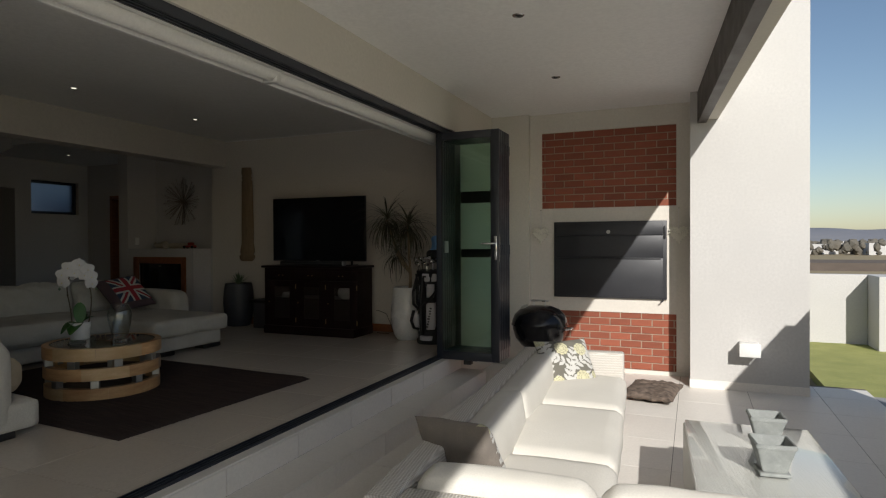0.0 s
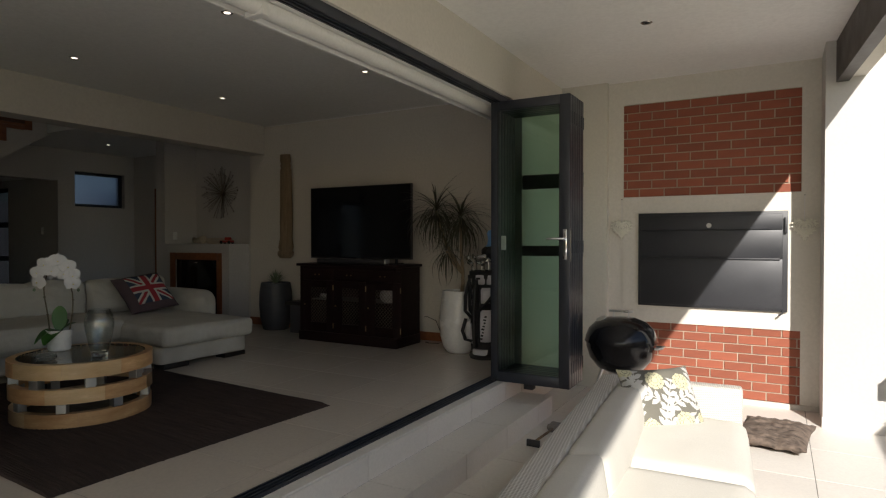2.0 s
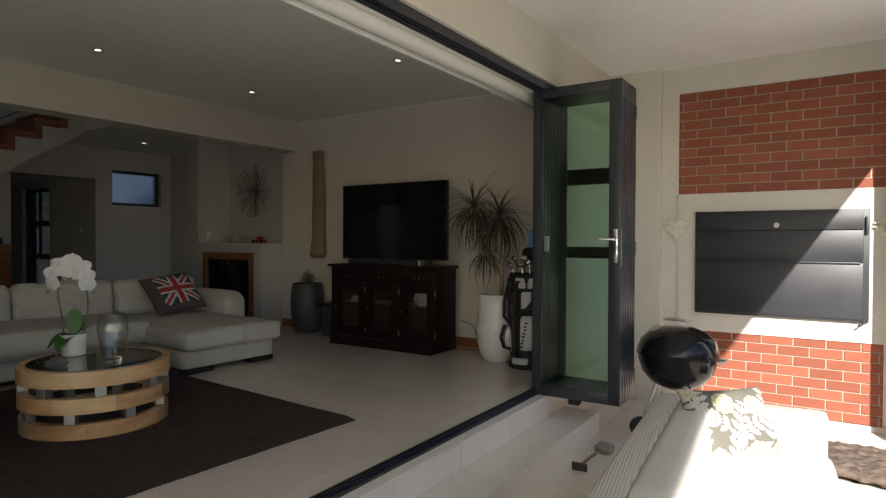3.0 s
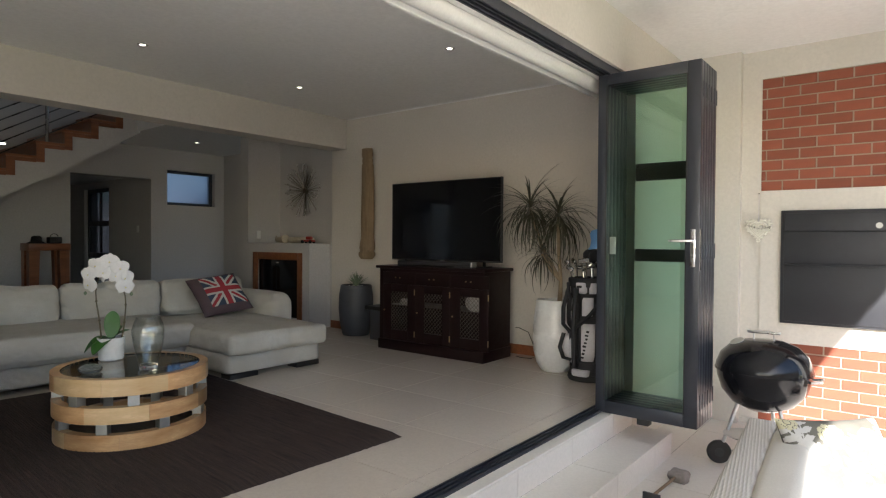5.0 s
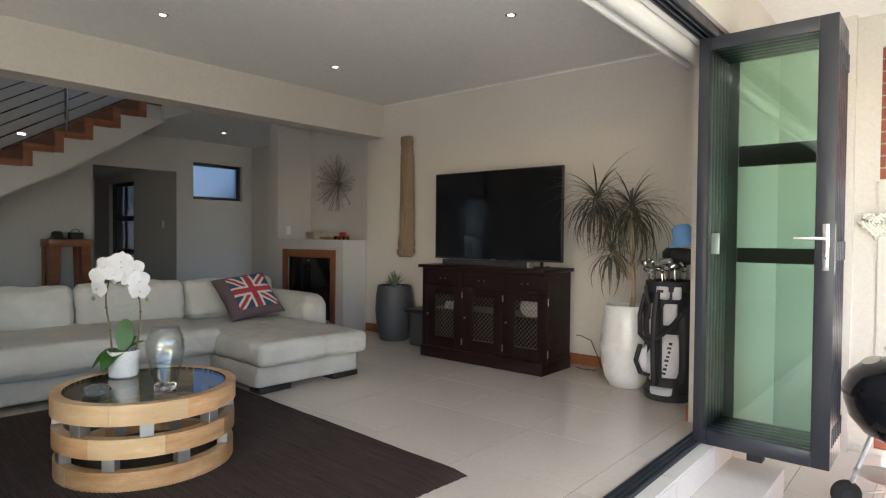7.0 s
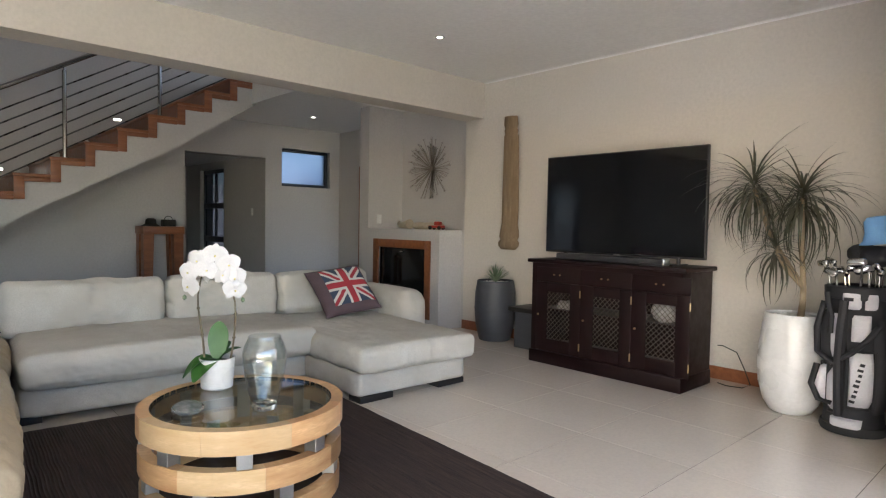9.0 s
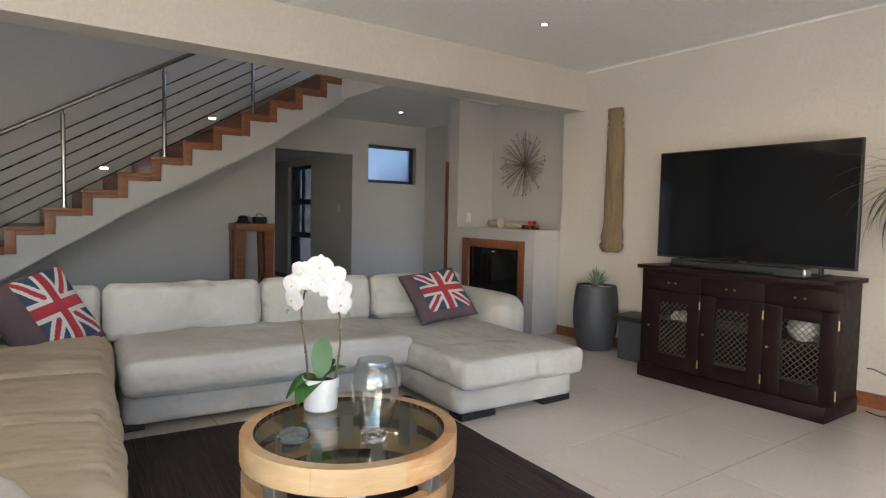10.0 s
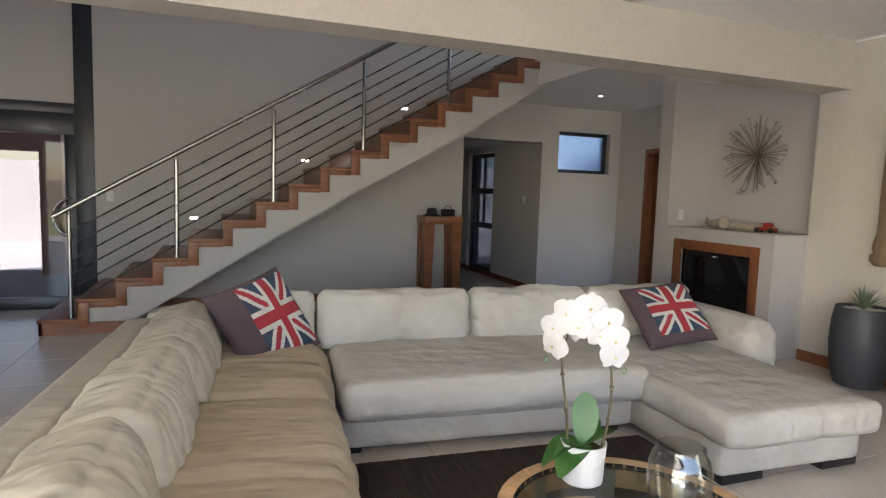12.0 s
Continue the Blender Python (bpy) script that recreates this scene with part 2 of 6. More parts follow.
floor = solid("floor", box(B(), WALL_FAR - 3.4, -1.5, -0.16, -3.19, 12.2, F - 0.0025), GROUT, "cream porcelain tiled floor with dark thin joints", "floor", kind="structure", smooth=0)
patio = solid("pavement", box(B(), -3.3, -4.0, -0.3, 1.0, 8.9, -0.0025), GROUT, "sunlit cream tiled patio floor", "patio floor", kind="structure", smooth=0)
solid("pavement_back", box(B(), -2.68, -4.0, -0.012, 1.0, 0.5, 0.0), TILE_OUT, "cream patio floor behind the start of the walk", "patio floor", kind="structure", smooth=0)
solid("floor_back", box(B(), WALL_FAR, -1.5, F - 0.012, -3.19, -0.2, F), TILE_IN, "cream floor along the plain end wall", "floor", kind="structure", smooth=0)
paving = solid("pavement_garden", box(B(), 1.0, -4.0, -0.3, 3.2, 8.6, -0.02), TILE_OUT, "grey paved strip along the patio", "paving", kind="structure", smooth=0)

# Two steps up to the living room, with an edge strip beside the door track.
steps = solid("steps", box(B(), -3.19, -1.5, -0.1, -2.965, 7.64, F - 0.012), GROUT, "two cream tiled steps up from patio to living room", "steps", kind="structure", smooth=0)
part("lower_step", box(B(), -2.965, -1.5, -0.1, -2.68, 7.66, F / 2 - 0.012), GROUT, steps, smooth=0)

# Living room shell: wall to the patio with its wide opening, end wall, upper storey.
wall("wall_east", [(-3.22, 7.64, 0, -2.95, 8.98, CEIL), (-3.22, -1.5, 0, -2.95, 0.2, CEIL), (-3.22, 0.2, 2.70, -2.95, 7.64, CEIL)], PLASTER_OUT, "beige plastered wall with the wide folding-door opening")
wall("wall_tv", [(-7.49, WALL_TV, 0, -3.22, WALL_TV + 0.25, CEIL + 0.1)], PLASTER_IN, "warm beige plastered wall behind the television")
wall("wall_south", [(WALL_FAR - 3.4, -1.75, 0, -2.95, -1.5, 5.9)], PLASTER_IN, "plain beige plastered wall")
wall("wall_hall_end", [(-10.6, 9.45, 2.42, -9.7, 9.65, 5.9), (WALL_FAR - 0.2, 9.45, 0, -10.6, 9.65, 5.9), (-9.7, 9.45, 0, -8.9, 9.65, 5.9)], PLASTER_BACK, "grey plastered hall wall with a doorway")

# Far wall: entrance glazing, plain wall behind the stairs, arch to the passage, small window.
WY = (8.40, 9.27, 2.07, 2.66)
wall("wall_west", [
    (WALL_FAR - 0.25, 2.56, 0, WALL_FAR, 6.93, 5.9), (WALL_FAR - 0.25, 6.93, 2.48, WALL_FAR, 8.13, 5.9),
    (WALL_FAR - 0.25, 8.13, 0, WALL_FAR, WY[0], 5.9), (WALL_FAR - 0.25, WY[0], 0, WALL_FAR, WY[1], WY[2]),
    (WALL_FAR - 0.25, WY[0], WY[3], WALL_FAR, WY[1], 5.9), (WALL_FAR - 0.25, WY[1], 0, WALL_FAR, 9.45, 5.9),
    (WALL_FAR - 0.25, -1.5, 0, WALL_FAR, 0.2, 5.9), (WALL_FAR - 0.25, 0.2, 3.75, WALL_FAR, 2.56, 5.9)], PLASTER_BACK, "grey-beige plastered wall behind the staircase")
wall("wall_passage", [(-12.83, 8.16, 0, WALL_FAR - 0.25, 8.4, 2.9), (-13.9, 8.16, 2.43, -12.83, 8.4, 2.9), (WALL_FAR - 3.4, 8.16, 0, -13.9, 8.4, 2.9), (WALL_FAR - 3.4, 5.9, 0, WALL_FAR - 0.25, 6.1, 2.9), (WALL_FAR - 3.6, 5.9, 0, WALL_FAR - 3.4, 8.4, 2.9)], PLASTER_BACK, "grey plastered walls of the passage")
solid("ceiling_passage", box(B(), WALL_FAR - 3.4, 6.1, 2.55, WALL_FAR - 0.25, 8.16, 2.65), CEILING, "white passage ceiling", "ceiling", kind="structure", smooth=0)

# Ceilings: living room with a cornice, hall behind the beam, patio, roof of the stair well.
bm = box(B(), BEAM_X, -1.5, CEIL, -3.22, WALL_TV, CEIL + 0.12)
prism(bm, [(WALL_TV, CEIL - 0.014), (WALL_TV, CEIL), (WALL_TV - 0.014, CEIL)], "x", BEAM_X, -3.22)
solid("ceiling", bm, CEILING, "smooth off-white living room ceiling", "ceiling", kind="structure", smooth=0)
solid("ceiling_hall", box(B(), WALL_FAR, 7.3, 3.0, BEAM_X - 0.3, 9.45, 3.3), CEILING, "off-white hall ceiling under the upper floor", "ceiling", kind="structure", smooth=0)
solid("ceiling_stairwell", box(B(), WALL_FAR - 0.25, -1.75, 5.9, BEAM_X, 9.65, 6.0), CEILING, "off-white ceiling high above the stairs", "ceiling", kind="structure", smooth=0)
# The open side of the patio runs askew: 7.5 cm further out for each metre towards the near end.
def open_side(y, x):
    return x + 0.075 * (8.35 - y)


solid("ceiling_patio", prism(B(), [(-2.95, -4.0), (open_side(-4.0, -0.27), -4.0), (open_side(8.98, -0.27), 8.98), (-2.95, 8.98)], "z", CEIL, CEIL + 0.14), CEILING, "smooth off-white patio ceiling", "ceiling", kind="structure", smooth=0)
solid("beam", box(B(), BEAM_X - 0.28, -1.5, 2.69, BEAM_X, WALL_TV, CEIL + 0.12), PLASTER_IN, "long beige plastered ceiling beam across the living room", "beam", kind="structure", smooth=0)
wall("wall_upper", [(BEAM_X - 0.28, -1.5, CEIL + 0.12, BEAM_X, 9.65, 5.9)], PLASTER_IN, "plain upper wall over the beam")

# Patio end: braai wall with recess, wide white pier, outer beam and dark channel.
PY = 8.83
braai_wall = wall("wall_braai", [
    (-2.95, 8.75, 0, -2.48, 9.1, CEIL), (-2.48, PY, 0, -2.335, 9.1, CEIL), (-0.80, PY, 0, -0.655, 9.1, CEIL),
    (-2.335, PY, 2.85, -0.80, 9.1, CEIL), (-2.335, PY + 0.03, 0, -0.80, 9.1, 2.85)], PLASTER_OUT, "cream plastered braai wall with two inset brick panels")
part("plaster_panel", box(B(), -2.335, PY - 0.012, 0.70, -0.80, PY + 0.03, 1.93), PLASTER_OUT, braai_wall, smooth=0)
part("plinth", box(B(), -2.48, PY - 0.012, 0, -0.655, PY, 0.045), PLASTER_OUT, braai_wall, smooth=0)
wall("pier", [(-0.655, 8.35, 0, 0.425, 9.1, 4.4)], PLASTER_WHITE, "tall white plastered pier at the end of the patio")
def along_side(bm, x0, x1, z0, z1, y1=8.35):
    return prism(bm, [(open_side(-4.0, x0), -4.0), (open_side(-4.0, x1), -4.0), (open_side(y1, x1), y1), (open_side(y1, x0), y1)], "z", z0, z1)


solid("beam_patio", along_side(B(), -0.50, -0.39, 2.78, CEIL), PLASTER_OUT, "beige plastered beam along the open side of the patio", "beam", kind="structure", smooth=0)
solid("roof_patio", prism(B(), [(-2.95, -4.0), (open_side(-4.0, -0.27), -4.0), (open_side(9.1, -0.27), 9.1), (-2.95, 9.1)], "z", CEIL + 0.14, 4.2), PLASTER_OUT, "beige plastered roof parapet over the patio", "roof", kind="structure", smooth=0)
solid("steel_channel", along_side(along_side(B(), -0.585, -0.575, 2.75, 3.075), -0.575, -0.50, 2.75, 2.76), BROWN_STEEL, "dark brown steel channel along the patio beam", "steel channel", kind="structure", smooth=0)
solid("baseboard_pier", box(B(), -0.66, 8.338, 0.0, 0.43, 8.35, 0.085), TILE_OUT, "low cream tile skirting on the pier", "skirting", kind="structure", smooth=0)

# Garden side: boundary wall, unseen wall added to shade pier and paving, far hills.
bm = box(B(), -12, 12.5, -0.3, 1.83, 12.7, 1.0, 0.01)
box(bm, 1.83, 11.9, -0.3, 22, 12.7, 1.0, 0.01)
solid("garden_wall", bm, PLASTER_WHITE, "low cream plastered boundary wall behind the lawn", "garden wall", kind="structure", smooth=0)
solid("shade_wall", box(box(B(), 1.05, 2.2, -0.1, 1.25, 6.6, 1.75), 1.06, 6.6, -0.1, 1.24, 8.0, 1.66), PLASTER_WHITE, "unseen plastered wall added to cast shade on the pier and paving", "wall", kind="structure", smooth=0)

# ---------------------------------------------------------------- baseboards
def baseboard(name, boxes):
    bm = B()
    for b in boxes:
        box(bm, *b)
    return solid(name, bm, TEAK, "reddish hardwood skirting board along the wall", "skirting", kind="structure", smooth=0)


baseboard("baseboard", [(-7.49, WALL_TV - 0.016, F, -3.22, WALL_TV, F + 0.1), (-3.236, 7.64, F, -3.22, WALL_TV - 0.016, F + 0.1)])
baseboard("baseboard_hall", [(WALL_FAR, 2.56, F, WALL_FAR + 0.016, 6.93, F + 0.08), (WALL_FAR, 8.13, F, WALL_FAR + 0.016, 9.45, F + 0.08), (WALL_FAR - 3.4, 8.144, F, WALL_FAR - 0.01, 8.16, F + 0.08), (-12.0, 6.1, F, WALL_FAR - 0.25, 6.116, F + 0.08)])

# ---------------------------------------------------------------- fireplace
FX0, FX1, FY = -9.08, -7.53, 8.40
fire = thing("fireplace", pose(0, 0, 0), "plastered built-in fireplace with a deep display niche above", "fireplace", kind="structure")
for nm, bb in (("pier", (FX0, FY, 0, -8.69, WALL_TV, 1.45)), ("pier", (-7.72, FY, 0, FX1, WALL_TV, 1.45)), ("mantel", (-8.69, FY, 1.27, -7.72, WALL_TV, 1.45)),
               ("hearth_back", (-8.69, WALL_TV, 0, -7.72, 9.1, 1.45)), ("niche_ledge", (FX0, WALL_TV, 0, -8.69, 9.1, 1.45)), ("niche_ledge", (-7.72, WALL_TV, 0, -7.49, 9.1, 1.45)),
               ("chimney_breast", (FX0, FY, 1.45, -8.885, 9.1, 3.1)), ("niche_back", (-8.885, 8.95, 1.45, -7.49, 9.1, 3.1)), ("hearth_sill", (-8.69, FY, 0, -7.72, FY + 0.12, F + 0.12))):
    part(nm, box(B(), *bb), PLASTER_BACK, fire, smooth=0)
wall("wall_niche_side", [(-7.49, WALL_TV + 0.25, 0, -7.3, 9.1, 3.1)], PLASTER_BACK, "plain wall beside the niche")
FIREBOX = surface("soot_black", (0.012, 0.012, 0.012), (0.03, 0.028, 0.026), 8, 0.7)
part("firebox", box(B(), -8.68, FY + 0.06, F + 0.125, -7.73, FY + 0.34, 1.265), FIREBOX, fire, "black sooty firebox", smooth=0)
for b in ((-8.75, FY - 0.02, F + 0.1, -8.64, FY - 0.001, 1.325), (-7.76, FY - 0.02, F + 0.1, -7.665, FY - 0.001, 1.325), (-8.64, FY - 0.02, 1.225, -7.76, FY - 0.001, 1.325)):
    part("surround", box(B(), *b, bevel=0.006), TEAK, fire, "reddish timber surround")
BLACK_GLASS = surface("black_fire_glass", (0.008, 0.008, 0.009), (0.012, 0.012, 0.012), 4, 0.08, bumps=None)
part("fire_door", box(B(), -8.638, FY + 0.012, F + 0.125, -7.762, FY + 0.03, 1.265, 0.004), BLACK_GLASS, fire, "black glass fire door")
part("latch", lathe(B(), [(0.0, -0.01), (0.028, -0.004), (0.028, 0.004), (0.0, 0.01)], 12, (-8.2, FY + 0.006, 1.185)), STEEL, fire)

# ---------------------------------------------------------------- window, passage door, hall door, entrance
win = thing("window_1", pose(WALL_FAR - 0.12, 0, 0), "small high frosted window with a black frame", "window", kind="structure")
bm = B()
y0, y1, z0, z1 = WY
for b in ((-0.03, y0, z0, 0.04, y0 + 0.045, z1), (-0.03, y1 - 0.045, z0, 0.04, y1, z1), (-0.03, y0 + 0.045, z0, 0.04, y1 - 0.045, z0 + 0.05), (-0.03, y0 + 0.045, z1 - 0.045, 0.04, y1 - 0.045, z1)):
    box(bm, *b, bevel=0.004)
part("window_frame", bm, ALU, win)
FROST = glass("frosted_pane", (0.07, 0.09, 0.125), 0.4)
pane = part("pane", box(B(), 0.0, y0 + 0.045, z0 + 0.05, 0.006, y1 - 0.045, z1 - 0.045), FROST, win, "frosted bluish pane", smooth=0)
pane.visible_shadow = False

pdoor = thing("door_1", pose(-13.9, 8.22, F), "dark steel-framed glazed door at the end of the passage", "door", kind="structure")
bm = B()
for b in ((0, 0, 0, 0.07, 0.05, 2.10), (1.0, 0, 0, 1.07, 0.05, 2.10), (0.07, 0, 0, 1.0, 0.05, 0.12), (0.07, 0, 2.03, 1.0, 0.05, 2.10), (0.07, 0, 0.80, 1.0, 0.05, 0.90), (0.07, 0, 1.40, 1.0, 0.05, 1.50), (0.51, 0.005, 0.90, 0.56, 0.045, 2.03)):
    box(bm, *b, bevel=0.003)
part("door_frame", bm, ALU, pdoor)
p = part("pane", box(B(), 0.07, 0.02, 0.12, 1.0, 0.026, 2.03), thin_glass("dim_pane", (0.11, 0.12, 0.135)), pdoor, smooth=0)
p.visible_shadow = False
solid("garden_wall_north", box(B(), -20, 10.6, -0.3, -11.6, 10.8, 2.5), PLASTER_BACK, "grey plastered yard wall outside the passage door", "garden wall", kind="structure", smooth=0)
solid("paving_yard", box(B(), -20, 8.4, -0.3, WALL_FAR - 0.25, 10.6, 0.25), TILE_OUT, "pale paved yard outside the passage", "paving", kind="structure", smooth=0)

hdoor = thing("door_2", pose(-10.6, 9.45, F), "reddish timber door frame with a dark door", "door", kind="structure")
for b in ((0, -0.015, 0, 0.06, 0.2, 2.09), (0.84, -0.015, 0, 0.9, 0.2, 2.09), (0.06, -0.015, 2.03, 0.84, 0.2, 2.09)):
    part("jamb", box(B(), *b, bevel=0.004), TEAK, hdoor)
part("door_leaf", box(B(), 0.06, 0.10, 0.0, 0.84, 0.14, 2.03, bevel=0.003), TEAK, hdoor)

ent = thing("door_3", pose(WALL_FAR - 0.06, 0.2, F), "tall charcoal aluminium entrance with a glass door and fixed lights", "entrance door", kind="structure")
bm = B()
for b in ((-0.05, 2.175, 0, 0.06, 2.36, 3.42), (-0.05, 0, 0, 0.06, 0.14, 3.42), (-0.05, 0.14, 2.13, 0.06, 2.175, 2.235), (-0.05, 0.14, 3.3, 0.06, 2.175, 3.42)):
    box(bm, *b, bevel=0.004)
part("door_frame", bm, ALU, ent)
leaf = B()
for b in ((-0.02, 1.0, 0.0, 0.05, 2.173, 0.13), (-0.02, 1.0, 1.9, 0.05, 2.173, 2.128), (-0.02, 2.07, 0.13, 0.05, 2.173, 1.9), (-0.02, 1.0, 0.13, 0.05, 1.12, 1.9)):
    box(leaf, *b, bevel=0.004)
leaf = part("door_leaf", leaf, ALU, ent)
p = part("pane", box(B(), 0.005, 1.12, 0.13, 0.013, 2.07, 1.9), thin_glass("tinted_pane", (0.40, 0.39, 0.39)), leaf, smooth=0)
p.visible_shadow = False
pts = [(0.05 + 0.06 * math.sin(a) ** 0.5, 2.13 - 0.17 * math.sin(a), 0.80 + 0.42 * (1 - math.cos(a)) / 2) for a in [math.pi * k / 16 for k in range(17)]]
part("door_handle", tube(B(), pts, 0.016, 12), STEEL, leaf, "bowed steel pull handle")
part("infill_panel", box(B(), -0.04, 0.14, 2.235, 0.02, 2.175, 3.3), PLASTER_BACK, ent, "plastered panel over the door", smooth=0)
for y0, y1, z0, z1 in ((0.14, 1.0, 0.02, 2.13),):
    p = part("pane", box(B(), 0.0, y0, z0, 0.008, y1, z1), PANE, ent, smooth=0)
    p.visible_shadow = False
solid("garden_wall_front", box(B(), -21, -8, -0.3, -20.8, 7, 2.2), PLASTER_WHITE, "white plastered wall across the front garden", "garden wall", kind="structure", smooth=0)
FACE_BRICK = surface("face_brick_far", (0.26, 0.12, 0.09), (0.38, 0.20, 0.15), 9, 0.9, bumps=(30, 0.6, 0.01))
PORCH_Y = 1.66
porch = thing("porch", pose(-14.0, 0, 0.2), "red face-brick porch pier and beam outside the entrance", "porch", kind="structure")
part("pier", box(B(), -0.35, PORCH_Y - 0.29, 0, 0, PORCH_Y, 1.95), FACE_BRICK, porch, smooth=0)
part("beam", box(B(), -0.35, -1.5, 1.95, 0, PORCH_Y, 2.6), FACE_BRICK, porch, smooth=0)
solid("paving_front", box(B(), -21, -8, -0.3, WALL_FAR - 0.25, 5.9, 0.2), TILE_OUT, "pale paved front entrance court", "paving", kind="structure", smooth=0)

# ---------------------------------------------------------------- staircase
STX, RISE, GO, Y1 = -9.90, 0.1865, 0.3143, 2.30
F0 = F - 0.045           # the first riser is lower than the rest
stairs = thing("staircase", pose(0, 0, 0), "plastered concrete staircase with reddish timber treads and steel rail", "staircase", kind="structure")
outline = [(Y1 + 0.03, F)]
for k in range(1, 18):
    y = Y1 + 0.03 + GO * (k - 1)
    outline += ([(y, F0 + RISE * (k - 1) - 0.03)] if k > 1 else []) + [(y, F0 + RISE * k - 0.03)]
outline += [(Y1 + GO * 17.5, F0 + RISE * 17 - 0.03), (Y1 + GO * 17.5, 3.29), (6.39, 2.36), (5.03, 1.616), (2.887, F)]
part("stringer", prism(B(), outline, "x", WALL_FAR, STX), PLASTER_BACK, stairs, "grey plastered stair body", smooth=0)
for k in range(1, 18):
    y, z = Y1 + GO * (k - 1), F0 + RISE * k
    low = z - RISE if k > 1 else F
    last = 0.25 if k == 17 else 0.0
    part("tread", box(B(), WALL_FAR + 0.002, y - 0.012, z - 0.032, STX + 0.022, y + GO + 0.028 + last, z, bevel=0.004), TEAK, stairs)
    part("riser", box(B(), WALL_FAR + 0.002, y, low, STX + 0.02, y + 0.028, z - 0.033), TEAK, stairs)
    if k > 1:
        part("riser_cap", box(B(), STX + 0.001, y - 0.004, low - 0.075, STX + 0.024, y + 0.088, z - 0.033, bevel=0.003), TEAK, stairs)
        part("tread_cap", box(B(), STX + 0.001, y + 0.088, z - 0.082, STX + 0.021, y + GO - 0.004, z - 0.033, bevel=0.003), TEAK, stairs)
    else:
        part("tread_cap", box(B(), STX + 0.001, y, F, STX + 0.02, y + 0.98, z - 0.033), TEAK, stairs)
RX = STX - 0.05


def rail_z(y):
    return 1.452 + (y - 2.5) * 0.601


for y in (2.55, 3.45, 4.35, 5.265, 6.21):
    base = F0 + RISE * (math.floor((y - Y1) / GO) + 1)
    top = rail_z(y) - 0.02
    post = part("post", cyl(B(), (RX, y, base), (RX, y, top - 0.045), 0.021), STEEL, stairs)
    part("post_cap", lathe(B(), [(0.021, 0), (0.017, 0.008), (0, 0.011)], 16, (RX, y, top - 0.045)), STEEL, post)
    part("spigot", cyl(B(), (RX, y, top - 0.045), (RX, y, top), 0.008), STEEL, post)
    part("base_ring", cyl(B(), (RX, y, base), (RX, y, base + 0.008), 0.036), STEEL, post)
part("handrail", tube(B(), [(RX, y, rail_z(y)) for y in (2.42, 3.5, 5.0, 7.9)], 0.024, 14), STEEL, stairs, "brushed steel handrail")
for j in range(6):
    dz = 0.217 + 0.131 * j
    part("rail_bar", tube(B(), [(RX, 2.55, rail_z(2.55) - dz), (RX, 7.8, rail_z(7.8) - dz)], 0.008, 8), RAIL_STEEL, stairs)
for y, z in ((3.56, 1.345), (4.83, 2.066), (6.08, 2.79)):
    l = thing("step_light", pose(WALL_FAR, y, z), "small square recessed white step light", "step light", "step lights on the stair wall")
    part("frame", box(B(), 0.0, -0.05, -0.020, 0.010, 0.05, 0.020, 0.003), WHITE_PLASTIC, l)
    part("diffuser", box(B(), 0.010, -0.040, -0.010, 0.012, 0.040, 0.010), LAMP_GLOW, l)

# ---------------------------------------------------------------- folding doors, track, blind box
GALV_PLATE = surface("dull_latch_metal", (0.42, 0.42, 0.41), (0.52, 0.52, 0.50), 12, 0.45, 0.7)
PANE_GREEN = thin_glass("greenish_pane", (0.865, 0.945, 0.905))
fold = thing("folding_door", pose(DOOR_X, 7.25, F + 0.005), "stack of charcoal aluminium folding doors with greenish glass, folded open", "folding door")
PW, PH = 0.675, 2.32
for k in range(6):
    y = 0.062 * k
    bm = B()
    for b in ((0, y, 0, 0.066, y + 0.058, PH), (PW - 0.086, y, 0, PW, y + 0.058, PH), (0.066, y, 0, PW - 0.086, y + 0.058, 0.085), (0.066, y, PH - 0.075, PW - 0.086, y + 0.058, PH)):
        box(bm, *b, bevel=0.004)
    lf = part("door_leaf", bm, ALU, fold)
    bm = B()
    bm.faces.new([bm.verts.new((x, y + 0.009, z)) for x, z in ((0.066, 0.085), (PW - 0.086, 0.085), (PW - 0.086, PH - 0.075), (0.066, PH - 0.075))])
    p = part("pane", bm, PANE_GREEN, lf, smooth=0)
    p.visible_shadow = False
    for z in (0.16, 1.12, 2.14):
        part("hinge", cyl(B(), (PW - 0.001, y + 0.05, z - 0.05), (PW - 0.001, y + 0.05, z + 0.05), 0.007, segs=10), ALU, lf)
    if k == 0:
        part("seal", box(box(B(), 0.058, y - 0.003, 0.085, 0.066, y, PH - 0.075), PW - 0.086, y - 0.003, 0.085, PW - 0.078, y, PH - 0.075), RUBBER, lf, smooth=0)
        hz, hx = 1.14, PW - 0.037
        hd = part("handle_plate", box(B(), hx - 0.016, -0.008, hz - 0.12, hx + 0.016, 0.0, hz + 0.12, 0.004), CHROME, lf, "satin chrome handle plate")
        part("lever", tube(B(), [(hx, 0, hz + 0.045), (hx, -0.045, hz + 0.045), (hx - 0.012, -0.052, hz + 0.045), (hx - 0.135, -0.052, hz + 0.045)], 0.009, 10), CHROME, hd)
        part("keyhole", cyl(B(), (hx, -0.011, hz - 0.055), (hx, -0.006, hz - 0.055), 0.008, segs=12), CHROME, hd)
        part("latch_plate", box(B(), 0.07, 0.05, hz - 0.05, 0.115, 0.056, hz + 0.07, 0.003), GALV_PLATE, lf, "dull metal latch plate behind the glass")
        part("strike_plate", box(B(), PW, 0.012, hz - 0.14, PW + 0.003, 0.034, hz + 0.12), CHROME, lf)
